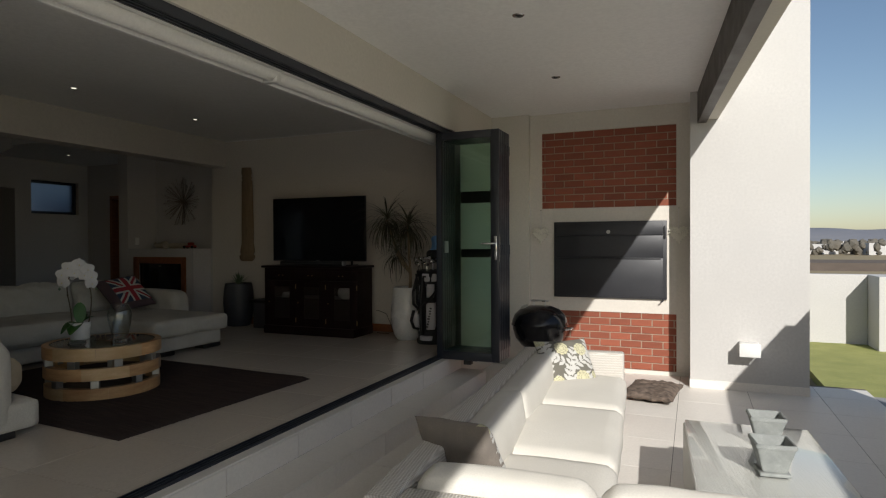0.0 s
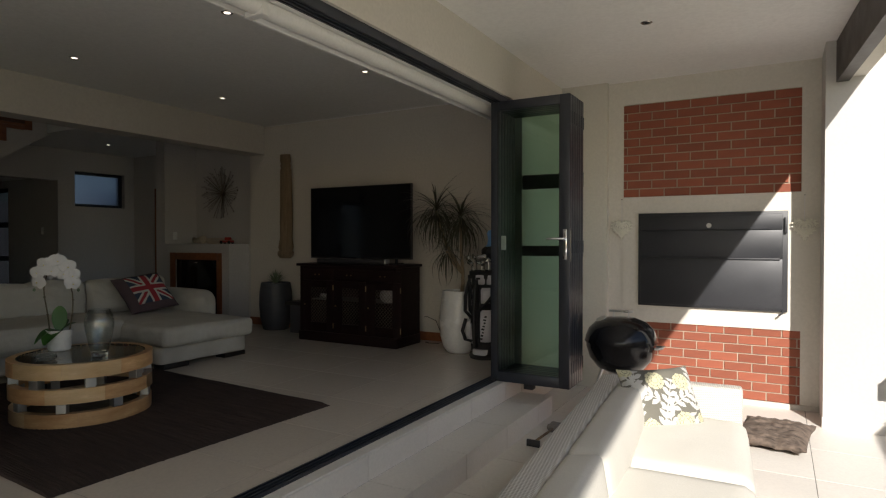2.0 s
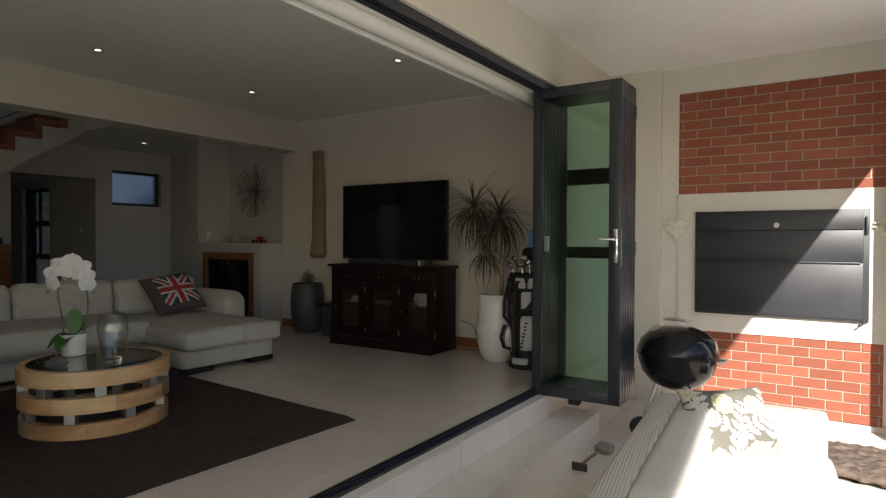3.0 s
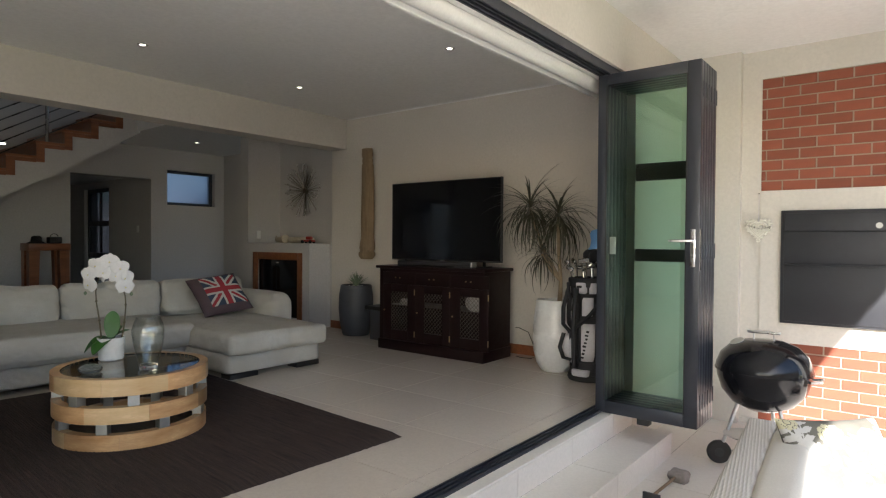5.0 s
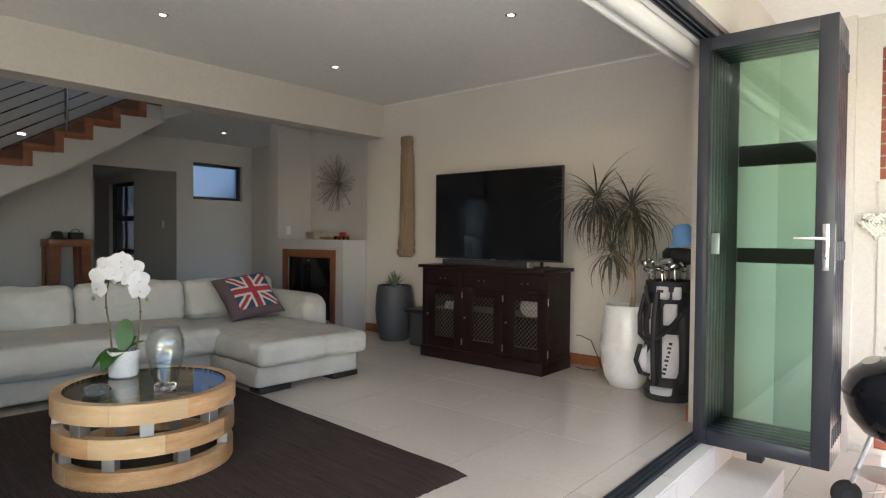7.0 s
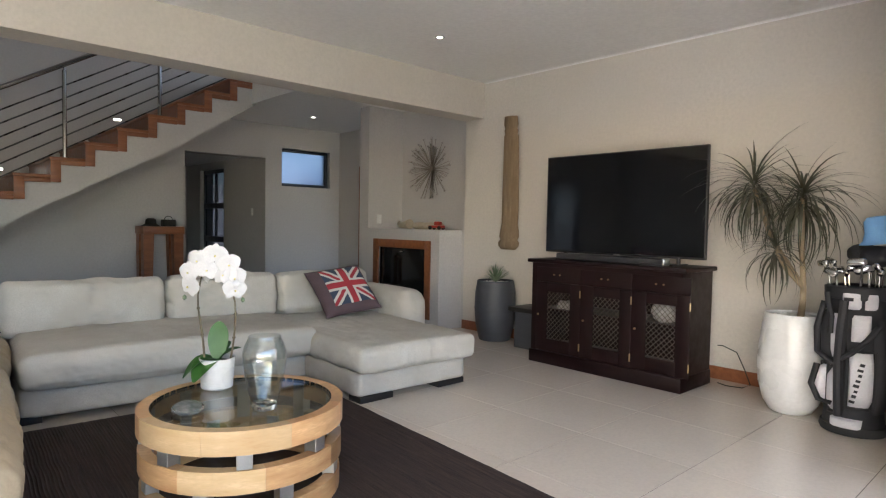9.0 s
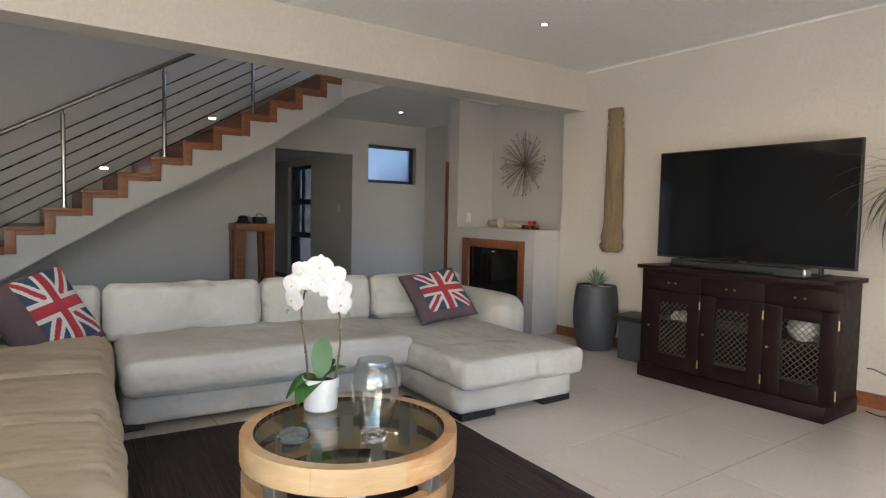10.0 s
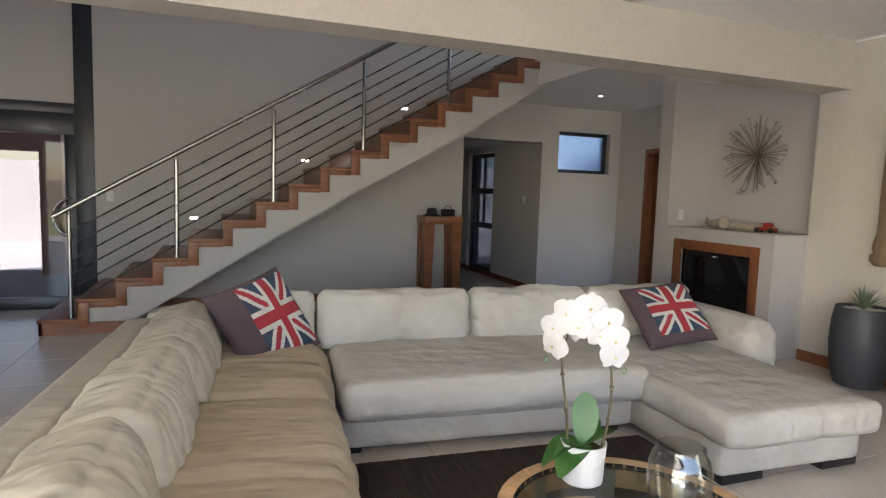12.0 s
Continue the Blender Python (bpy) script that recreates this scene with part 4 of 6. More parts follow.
for u, z, turn in ((-0.133, 0.545, -0.5), (-0.137, 0.61, -0.3), (-0.088, 0.665, -0.2), (-0.040, 0.622, 0.0), (0.0, 0.69, 0.1), (0.045, 0.60, 0.0), (0.068, 0.648, 0.3), (0.10, 0.53, 0.6), (-0.07, 0.60, -0.9), (0.03, 0.655, -1.0), (0.095, 0.585, 0.5)):
    c = ARCH * u * 0.88 + Vector((0.80, -0.60, 0)) * (0.035 - 0.5 * u * u - (0.05 if abs(turn) > 0.8 else 0)) + Vector((0, 0, z - 0.06))
    part("flower", flower(B(), c, Vector((0.80, -0.60, 0.02 + rnd.uniform(-0.15, 0.1))) + ARCH * (turn + rnd.uniform(-0.15, 0.15)), rnd.uniform(0.051, 0.058), rnd), [PETAL, YELLOW], orchid, smooth=80)
for u, z in ((-0.145, 0.43), (0.118, 0.42)):
    part("bud", lathe(B(), [(0, -0.014), (0.009, -0.006), (0.009, 0.005), (0, 0.014)], 10, tuple(ARCH * u + Vector((0.02, -0.01, z)))), LEAF_GREY, orchid)

VASE_GLASS = glass("vase_glass", (0.97, 0.985, 0.975), 0.0)
VASE_WALL = thin_glass("vase_wall", (0.93, 0.945, 0.935), 0.01, 1.7)
vase = thing("glass_vase", pose(-4.935, 5.055, TOPZ), "rounded clear glass vase on the table", "vase")
outer = [(0.052, 0.024), (0.058, 0.045), (0.070, 0.09), (0.083, 0.15), (0.0905, 0.205), (0.089, 0.24), (0.080, 0.275), (0.069, 0.296), (0.067, 0.308)]
part("body", lathe(B(), outer + [(0.064, 0.310)] + [(rr_ - 0.004, zz) for rr_, zz in outer[::-1]], 48), VASE_WALL, vase).visible_shadow = False
part("base", lathe(B(), [(0, 0.0), (0.045, 0.0), (0.049, 0.005), (0.052, 0.0235), (0.044, 0.030), (0, 0.034)], 48), VASE_GLASS, vase, "thick glass base").visible_shadow = False
pw = thing("glass_paperweight", pose(-5.077, 4.79, TOPZ), "small round glass paperweight on the table", "paperweight")
part("dome", lathe(B(), [(0, 0), (0.045, 0), (0.062, 0.012), (0.064, 0.022), (0.055, 0.036), (0.034, 0.045), (0, 0.048)], 32), VASE_GLASS, pw).visible_shadow = False
part("core", lathe(B(), [(0, 0.004), (0.042, 0.008), (0.045, 0.016), (0, 0.022)], 24), surface("smoky_core", (0.12, 0.14, 0.14), (0.4, 0.42, 0.4), 60, 0.2), pw)

# ---------------------------------------------------------------- media cabinet, television, soundbar
CX0, CX1, CY0, CY1 = -5.94, -4.57, 8.07, 8.56
cab = thing("media_cabinet", pose(0, 0, 0), "dark mahogany media cabinet with three lattice-grille doors", "cabinet")
for nm, bb in (("side_panel", (CX0, CY0 + 0.03, F + 0.11, CX0 + 0.03, CY1, 1.20)), ("side_panel", (CX1 - 0.03, CY0 + 0.03, F + 0.11, CX1, CY1, 1.20)),
               ("back_panel", (CX0 + 0.03, CY1 - 0.02, F + 0.11, CX1 - 0.03, CY1, 1.20)), ("bottom_panel", (CX0 + 0.03, CY0 + 0.03, F + 0.11, CX1 - 0.03, CY1 - 0.02, F + 0.13)),
               ("shelf", (CX0 + 0.03, CY0 + 0.08, 0.78, CX1 - 0.03, CY1 - 0.02, 0.80))):
    part(nm, box(B(), *bb), DARK_WOOD, cab, smooth=0)
part("plinth", box(B(), CX0 - 0.012, CY0 - 0.012, F, CX1 + 0.012, CY1, F + 0.11, 0.008), DARK_WOOD, cab)
part("top", box(B(), CX0 - 0.035, CY0 - 0.03, 1.20, CX1 + 0.035, CY1 + 0.005, 1.232, 0.008), DARK_WOOD, cab)
BRASS = surface("dull_brass", (0.30, 0.22, 0.12), (0.40, 0.30, 0.16), 20, 0.4, 0.8)
WIRE = surface("grille_wire", (0.14, 0.12, 0.10), (0.22, 0.19, 0.16), 20, 0.4, 0.6)
bm = B()
cells = [(CX0 + 0.05 + 0.462 * k, CX0 + 0.05 + 0.462 * k + 0.452) for k in range(3)]
for x in (CX0, CX0 + 0.505, CX0 + 0.967, CX1 - 0.05):
    box(bm, x, CY0 + 0.005, F + 0.11, x + 0.048, CY0 + 0.03, 1.20)
box(bm, CX0 + 0.048, CY0 + 0.006, 1.165, CX1 - 0.05, CY0 + 0.03, 1.20)
part("face_frame", bm, DARK_WOOD, cab, smooth=0)
for k in range(3):
    x0, x1 = CX0 + 0.05 + 0.4625 * k, CX0 + 0.05 + 0.4625 * k + 0.453
    dr = part("drawer", box(B(), x0, CY0 + 0.002, 1.040, x1, CY0 + 0.02, 1.165, 0.002), DARK_WOOD, cab)
    for hx in (-0.03, 0.03):
        part("knob", cyl(B(), ((x0 + x1) / 2 + hx, CY0 - 0.016, 1.105), ((x0 + x1) / 2 + hx, CY0 - 0.004, 1.105), 0.008, 0.005, 10), BRASS, dr)
    z0, z1, ox0, ox1, oz0, oz1 = F + 0.115, 1.035, x0 + 0.115, x1 - 0.10, 0.545, 0.955
    bm = B()
    for b in ((x0, z0, ox0, z1), (ox1, z0, x1, z1), (ox0, z0, ox1, oz0), (ox0, oz1, ox1, z1)):
        box(bm, b[0], CY0 + 0.002, b[1], b[2], CY0 + 0.018, b[3], 0.002)
    door = part("door", bm, DARK_WOOD, cab)
    bm = B()
    w, h = ox1 - ox0, oz1 - oz0
    for s in (1, -1):
        for j in range(-12, 22):
            c = j * 0.042
            lo, hi = 0.0, w
            f0, f1 = (-c, h - c) if s > 0 else (c - h, c)
            lo, hi = max(lo, f0), min(hi, f1)
            if hi - lo > 0.01:
                cyl(bm, (ox0 + lo, CY0 + 0.010, oz0 + c + s * lo), (ox0 + hi, CY0 + 0.010, oz0 + c + s * hi), 0.0024, segs=5)
    part("grille", bm, WIRE, door, "diagonal wire lattice", smooth=0)
    for z in (0.52, 0.96):
        part("hinge", cyl(B(), (x1 + 0.004, CY0 - 0.006, z - 0.03), (x1 + 0.004, CY0 - 0.006, z + 0.03), 0.006, segs=8), BRASS, door)
    part("keyhole", cyl(B(), (x0 + 0.03, CY0 - 0.012, 0.75), (x0 + 0.03, CY0 - 0.003, 0.75), 0.009, segs=10), BRASS, door)
CONCRETE_GREY = surface("mottled_ceramic", (0.30, 0.29, 0.27), (0.62, 0.60, 0.56), 22, 0.5)
solid("bowl", lathe(B(), [(0, 0), (0.05, 0), (0.09, 0.03), (0.11, 0.08), (0.10, 0.12), (0.07, 0.15), (0, 0.155)], 28), CONCRETE_GREY, "pale ceramic bowl behind the cabinet grille", "bowl", at=pose(-4.78, 8.25, 0.80))
solid("crumpled_bag", soft_box(B(), (0.17, 0.12, 0.05), 0.02, (0, 0, 0.012), (16, 12, 6), 0.02, 22), CONCRETE_GREY, "crumpled pale packet behind the cabinet grille", "packet", at=pose(-5.66, 8.24, 0.83))

SCREEN = surface("tv_screen", (0.004, 0.004, 0.005), (0.006, 0.006, 0.007), 2, 0.10, bumps=None)
BEZEL = surface("tv_bezel", (0.02, 0.02, 0.021), (0.03, 0.03, 0.031), 9, 0.4)
tv = thing("television", pose(-5.247, 8.30, 1.232), "large black flat-screen television on the cabinet", "television")
part("panel", box(B(), -0.728, 0, 0.055, 0.728, 0.035, 0.905, 0.004), BEZEL, tv)
part("screen", box(B(), -0.718, -0.002, 0.072, 0.718, 0.004, 0.896), SCREEN, tv, smooth=0)
part("rear_housing", box(B(), -0.5, 0.035, 0.12, 0.5, 0.075, 0.62, 0.012), BEZEL, tv)
for x in (-0.52, 0.52):
    bm = box(B(), x - 0.012, -0.11, 0.0, x + 0.012, 0.15, 0.012, 0.003)
    box(bm, x - 0.01, 0.0, 0.012, x + 0.01, 0.03, 0.06, 0.002)
    part("foot", bm, BEZEL, tv)
part("logo_bar", box(B(), -0.03, -0.003, 0.058, 0.03, 0.0, 0.066), GALV, tv, smooth=0)
bar = thing("soundbar", pose(-5.23, 8.155, 1.232), "slim dark soundbar in front of the television", "soundbar")
part("bar", box(B(), -0.49, -0.045, 0.004, 0.49, 0.045, 0.058, 0.012, 3), BEZEL, bar)
part("end_cap", box(B(), 0.47, -0.047, 0.004, 0.495, 0.047, 0.06, 0.012, 3), GALV, bar)
solid("remote_control", box(B(), -0.09, -0.022, 0, 0.09, 0.022, 0.016, 0.006), BEZEL, "dark remote control on the cabinet", "remote control", at=pose(-4.84, 8.115, 1.232, 0, 0, 8))
pts = [(-4.53, 8.60, 0.62), (-4.50, 8.62, 0.62), (-4.40, 8.64, 0.58), (-4.33, 8.62, 0.46), (-4.28, 8.60, 0.36), (-4.33, 8.58, 0.332), (-4.44, 8.56, 0.330), (-4.52, 8.60, 0.330)]
solid("power_cable", tube(B(), pts, 0.004, 6), RUBBER, "thin black power cable beside the cabinet", "cable")

# ---------------------------------------------------------------- side stool, blue-grey planter
stool = thing("stool", pose(-6.27, 8.52, F), "small grey stool with a black top beside the cabinet", "stool")
part("seat", box(B(), -0.19, -0.17, 0.355, 0.19, 0.17, 0.40, 0.012, 3), BLACK_FOOT, stool)
part("body", box(B(), -0.14, -0.13, 0.0, 0.16, 0.13, 0.355, 0.01), SLATE, stool)

drum = thing("planter", pose(-6.80, 8.54, F), "tall barrel-shaped blue-grey planter with a spiky succulent", "planter")
part("pot", lathe(B(), [(0, 0), (0.155, 0), (0.165, 0.01), (0.20, 0.16), (0.215, 0.33), (0.208, 0.50), (0.19, 0.615), (0.184, 0.62), (0.176, 0.61), (0.178, 0.585), (0, 0.58)], 48), SLATE, drum)


def pebbles(name, r, z, n, size, parent, seed):
    bm, rr = B(), random.Random(seed)
    for _ in range(n):
        a, q = rr.uniform(0, 6.283), r * math.sqrt(rr.random())
        s = size * rr.uniform(0.6, 1.2)
        bmesh.ops.create_icosphere(bm, subdivisions=1, radius=s, matrix=Matrix.Translation((q * math.cos(a), q * math.sin(a), z)) @ Matrix.Diagonal((1, 0.8, 0.6, 1)))
    return part(name, bm, PEBBLE, parent, "white pebbles")


pebbles("pebble_layer", 0.172, 0.592, 260, 0.016, drum, 3)


def blade(bm, root, heading, length, width, lift, droop, n=8, fold=0.4):
    """A narrow pointed leaf: starts at the angle lift (degrees above level) and bends down by droop degrees along its length."""
    h = radians(heading)
    d, side = Vector((math.cos(h), math.sin(h), 0)), Vector((-math.sin(h), math.cos(h), 0))
    p, rows = Vector(root), []
    for k in range(n + 1):
        t = k / n
        a = radians(lift - droop * t)
        w = width / 2 * (min(1, 0.55 + 2.5 * t) * (1 - t ** 2.2) + 0.02)
        up = Vector((0, 0, 1)) * math.cos(a) - d * math.sin(a)
        rows.append([bm.verts.new(p - side * w + up * w * fold), bm.verts.new(p), bm.verts.new(p + side * w + up * w * fold)])
        p = p + (d * math.cos(a) + Vector((0, 0, 1)) * math.sin(a)) * (length / n)
    for a, b in zip(rows, rows[1:]):
        for k in range(2):
            bm.faces.new((a[k], a[k + 1], b[k + 1], b[k]))
    return bm


rnd = random.Random(11)
succ = thing("succulent_plant", pose(-6.80, 8.54, F + 0.60), "spiky grey-green succulent rosette in the planter", "succulent")
for k in range(34):
    lift = 85 - 60 * (k / 34)
    part("leaf", blade(B(), (0, 0, 0.0), k * 137.5, rnd.uniform(0.15, 0.21), 0.024, lift, rnd.uniform(-5, 20)), LEAF_GREY, succ, smooth=80)

# ---------------------------------------------------------------- white planter with dracaena
wp = thing("planter", pose(-3.91, 8.27, F), "tall glossy white ovoid planter beside the cabinet", "planter")
part("pot", lathe(B(), [(0, 0), (0.11, 0), (0.125, 0.008), (0.165, 0.07), (0.195, 0.18), (0.203, 0.30), (0.198, 0.42), (0.182, 0.56), (0.172, 0.64), (0.166, 0.65), (0.158, 0.64), (0.160, 0.62), (0, 0.615)], 48), WHITE_GLAZE, wp)
pebbles("pebble_layer", 0.154, 0.627, 240, 0.013, wp, 4)
drac = thing("dracaena", pose(-3.87, 8.27, F + 0.625), "dracaena with three drooping crowns of thin dark leaves", "plant")
rnd = random.Random(5)
heads = (((-0.33, 0.03, 0.88), 110, 0.50), ((-0.01, -0.02, 0.80), 120, 0.53), ((-0.13, -0.10, 0.46), 50, 0.36))
for (hx, hy, hz), count, ln in heads:
    fork = (0.01, 0, 0.20)
    part("trunk", tube(B(), [(0, 0, -0.01), (0.01, 0, 0.1), fork, (0.6 * hx, 0.6 * hy, 0.2 + 0.45 * (hz - 0.2)), (hx, hy, hz - 0.02)], 0.022, 10, 0.013), BARK, drac)
    bm = B()
    for k in range(count):
        t = k / count
        lift = 70 - 100 * t ** 0.6 + rnd.uniform(-14, 14)
        droop = (50 + 85 * t ** 0.6) * rnd.uniform(0.7, 1.25)
        blade(bm, (hx, hy, hz - 0.10 * t + 0.02), k * 137.5 + rnd.uniform(-15, 15), ln * rnd.uniform(0.7, 1.1), 0.015, lift, droop, 7, 0.3)
    part("crown", bm, LEAF_DARK, drac, smooth=80)

# ---------------------------------------------------------------- golf bag
bag = thing("golf_bag", pose(-3.53, 8.15, F) @ Matrix.Diagonal((1.30, 1.30, 0.99, 1)), "black and white golf bag full of clubs by the door", "golf bag")
part("body", lathe(B(), [(0, 0), (0.115, 0), (0.125, 0.02), (0.118, 0.10), (0.110, 0.45), (0.118, 0.80), (0.125, 0.86), (0.11, 0.865), (0.10, 0.84), (0, 0.84)], 28), FABRIC_BLACK, bag)
part("base_cup", lathe(B(), [(0, -0.0), (0.128, 0.0), (0.135, 0.02), (0.130, 0.05), (0.12, 0.055)], 28), RUBBER, bag)
part("top_cuff", lathe(B(), [(0.118, 0.80), (0.132, 0.81), (0.134, 0.875), (0.12, 0.885), (0.108, 0.88)], 28), FABRIC_BLACK, bag)


def bag_panel(bm, a0, a1, z0, z1, r0, r1, thick=0.02, n=8, m=6):
    """A padded panel that wraps round the bag's side; angles in degrees."""
    rows = []
    for j in range(m + 1):
        z = z0 + (z1 - z0) * j / m
        row = []
        for i in range(n + 1):
            u, v = -1 + 2 * i / n, -1 + 2 * j / m
            a = radians(a0 + (a1 - a0) * i / n)
            r = r0 + (r1 - r0) * j / m + thick * (1 - u ** 6) * (1 - v ** 6)
            row.append(bm.verts.new((r * math.cos(a), r * math.sin(a), z)))
        rows.append(row)
    for p, q in zip(rows, rows[1:]):
        for i in range(n):
            bm.faces.new((p[i], p[i + 1], q[i + 1], q[i]))
    return bm


for a0, a1, z0, z1, th, mat in ((-160, -131, 0.17, 0.40, 0.055, FABRIC_WHITE), (-128, -108, 0.13, 0.39, 0.035, FABRIC_WHITE), (-130, -104, 0.45, 0.72, 0.020, FABRIC_WHITE), (-107, -95, 0.10, 0.80, 0.028, FABRIC_BLACK), (-90, -44, 0.17, 0.50, 0.040, FABRIC_WHITE), (-88, -50, 0.56, 0.72, 0.018, FABRIC_WHITE), (-108, -70, 0.745, 0.86, 0.026, FABRIC_WHITE), (-66, -40, 0.745, 0.86, 0.022, FABRIC_WHITE), (-128, -58, 0.035, 0.105, 0.022, FABRIC_WHITE), (-44, 10, 0.12, 0.70, 0.03, FABRIC_BLACK), (-178, -136, 0.42, 0.74, 0.03, FABRIC_BLACK)):
    part("pocket", bag_panel(B(), a0, a1, z0, z1, 0.112, 0.114, th), mat, bag, "white nylon pocket" if mat is FABRIC_WHITE else "", smooth=50)


def around(a, z, r):
    return (r * math.cos(radians(a)), r * math.sin(radians(a)), z)


# Dark piping round the low pockets, shoulder straps across the front, a carry loop.
for a0, a1, z0, z1, r1 in ((-162, -130, 0.165, 0.405, 0.128), (-129, -107, 0.125, 0.395, 0.124), (-92, -42, 0.165, 0.505, 0.124)):
    corners = [(a0, z0), (a1, z0), (a1, z1), (a0, z1), (a0, z0)]
    pts = [around(p[0] + (q[0] - p[0]) * t / 5, p[1] + (q[1] - p[1]) * t / 5, r1) for p, q in zip(corners, corners[1:]) for t in range(5)]
    part("piping", tube(B(), pts + [pts[0]], 0.008, 6), FABRIC_BLACK, bag)
for run, w in ((((-150, 0.78, 0.135), (-146, 0.62, 0.165), (-134, 0.48, 0.175), (-112, 0.43, 0.165), (-100, 0.42, 0.155)), 0.014), (((-98, 0.80, 0.145), (-100, 0.62, 0.160), (-102, 0.44, 0.160), (-100, 0.24, 0.160), (-100, 0.12, 0.150)), 0.018),
               (((-40, 0.66, 0.135), (-62, 0.58, 0.150), (-84, 0.50, 0.160), (-102, 0.45, 0.160)), 0.014), (((-140, 0.40, 0.165), (-136, 0.28, 0.195), (-122, 0.20, 0.190), (-108, 0.19, 0.165)), 0.014), (((-132, 0.84, 0.145), (-126, 0.78, 0.150), (-118, 0.70, 0.150), (-120, 0.60, 0.148)), 0.012)):
    part("strap", tube(B(), [around(*q) for q in run], w, 8), FABRIC_BLACK, bag)
for k in range(8):
    part("logo_bar", box(B(), -0.012 + 0.004 * (k % 3), -0.0025, -0.010, 0.010, 0.0025, 0.004 + 0.003 * (k % 2)), FABRIC_BLACK, bag, smooth=0).matrix_local = Matrix.Translation(around(-80 + 1.7 * k, 0.22 + 0.031 * k, 0.1535)) @ pose(0, 0, 0, 0, 12, 8 + 2 * k)
part("badge", box(B(), -0.018, -0.003, -0.010, 0.018, 0.003, 0.010, 0.002), FABRIC_BLACK, bag, smooth=0).matrix_local = Matrix.Translation(around(-92, 0.81, 0.141)) @ pose(0, 0, 0, 0, 0, -2)
rnd = random.Random(9)
for k in range(13):
    a, r = k * 0.7, 0.07
    x, y = r * math.cos(a), r * math.sin(a)
    tip = Vector((x * 1.5 + rnd.uniform(-0.03, 0.02), y * 1.4 - 0.02, 0.87 + rnd.uniform(0.06, 0.16)))
    club = part("club_shaft", cyl(B(), (x, y, 0.5), tip, 0.005, segs=8), STEEL, bag)
    bm = soft_box(B(), (0.075, 0.022, 0.04), 0.009, (0.002, 0.004, 0.002), (6, 3, 4))
    bm.transform(Matrix.Translation(tip + Vector((-0.02, 0, 0.01))) @ pose(0, 0, 0, rnd.uniform(-20, 20), rnd.uniform(-35, 35), rnd.uniform(-60, 60)))
    part("club_head", bm, CHROME, club, smooth=70)
for (x, y, z), s in (((0.06, 0.02, 1.06), 0.07), ((0.0, 0.05, 1.07), 0.065)):
    bm = soft_box(B(), (s * 1.9, s * 1.5, s * 1.7), s * 0.7, (0.004, 0.004, 0.004), (10, 10, 10), 0.006, 12)
    bm.transform(pose(x, y, z))
    part("head_cover", bm, FABRIC_BLACK, bag, smooth=80)
bm = lathe(B(), [(0.105, 0.0), (0.085, 0.02), (0.07, 0.07), (0.064, 0.13), (0.05, 0.155), (0, 0.16)], 24)
for v in bm.verts:
    v.co += 0.008 * Vector((noise.noise(v.co * 14), noise.noise(v.co * 14 + Vector((3, 0, 0))), 0))
solid("bucket_hat", bm, FABRIC_BLUE, "sky-blue cloth hat hung over the golf clubs", "hat", at=pose(-3.44, 8.17, F + 1.13, 6, -8, 0))

# ---------------------------------------------------------------- driftwood on the wall
WEATHERED = surface("weathered_wood", (0.22, 0.15, 0.085), (0.36, 0.26, 0.16), 4, 0.85, bumps=(25, 0.9, 0.02), grain=30, stretch=(7, 7, 0.9))
bm = lathe(B(), [(0, 0), (0.09, 0.0), (0.125, 0.035), (0.13, 0.075), (0.105, 0.10), (0.12, 0.135), (0.115, 0.19), (0.10, 0.26), (0.104, 0.5), (0.10, 0.8), (0.093, 1.05), (0.087, 1.18), (0.075, 1.20), (0.082, 1.24), (0.072, 1.26), (0.084, 1.30), (0.078, 1.385), (0, 1.39)], 30)
bmesh.ops.subdivide_edges(bm, edges=[e for e in bm.edges if abs(e.verts[0].co.z - e.verts[1].co.z) > 0.15], cuts=6, use_grid_fill=True)
for v in bm.verts:
    a = math.atan2(v.co.y, v.co.x)
    k = 1 + 0.10 * noise.noise(Vector((math.cos(a) * 2.2, math.sin(a) * 2.2, v.co.z * 2.0))) + 0.05 * noise.noise(Vector((math.cos(a) * 7, math.sin(a) * 7, v.co.z * 3)))
    v.co.x, v.co.y = v.co.x * k + 0.02 * math.sin(v.co.z * 2.2), v.co.y * k * 0.55
solid("driftwood_log", bm, WEATHERED, "weathered driftwood post hung upright on the wall", "wall art", at=pose(-6.755, 8.675, 1.265), smooth=60)

# ---------------------------------------------------------------- niche: metal sunburst, driftwood, toy car
DARK_METAL = surface("bronze_rod", (0.20, 0.17, 0.14), (0.30, 0.26, 0.21), 20, 0.4, 0.8)
burst = thing("sunburst_wall_art", pose(-8.23, 8.93, 2.205), "metal starburst wall ornament of thin rods with pale tips", "wall art")
part("hub", cyl(B(), (0, -0.05, 0), (0, 0.0, 0), 0.035, 0.03, 14), DARK_METAL, burst)
rnd = random.Random(3)
for k in range(90):
    a, r, out = k * 2 * math.pi / 90 + rnd.uniform(-0.04, 0.04), rnd.uniform(0.24, 0.39), rnd.uniform(0.01, 0.15)
    e = Vector((r * math.cos(a), -out - 0.02, r * math.sin(a)))
    rod = part("rod", cyl(B(), (0, -0.03, 0), e, 0.0026, segs=5), DARK_METAL, burst, smooth=0)
    bead = B()
    bmesh.ops.create_icosphere(bead, subdivisions=1, radius=0.0125, matrix=Matrix.Translation(e))
    part("bead", bead, CHROME, rod, "silvery bead tip")

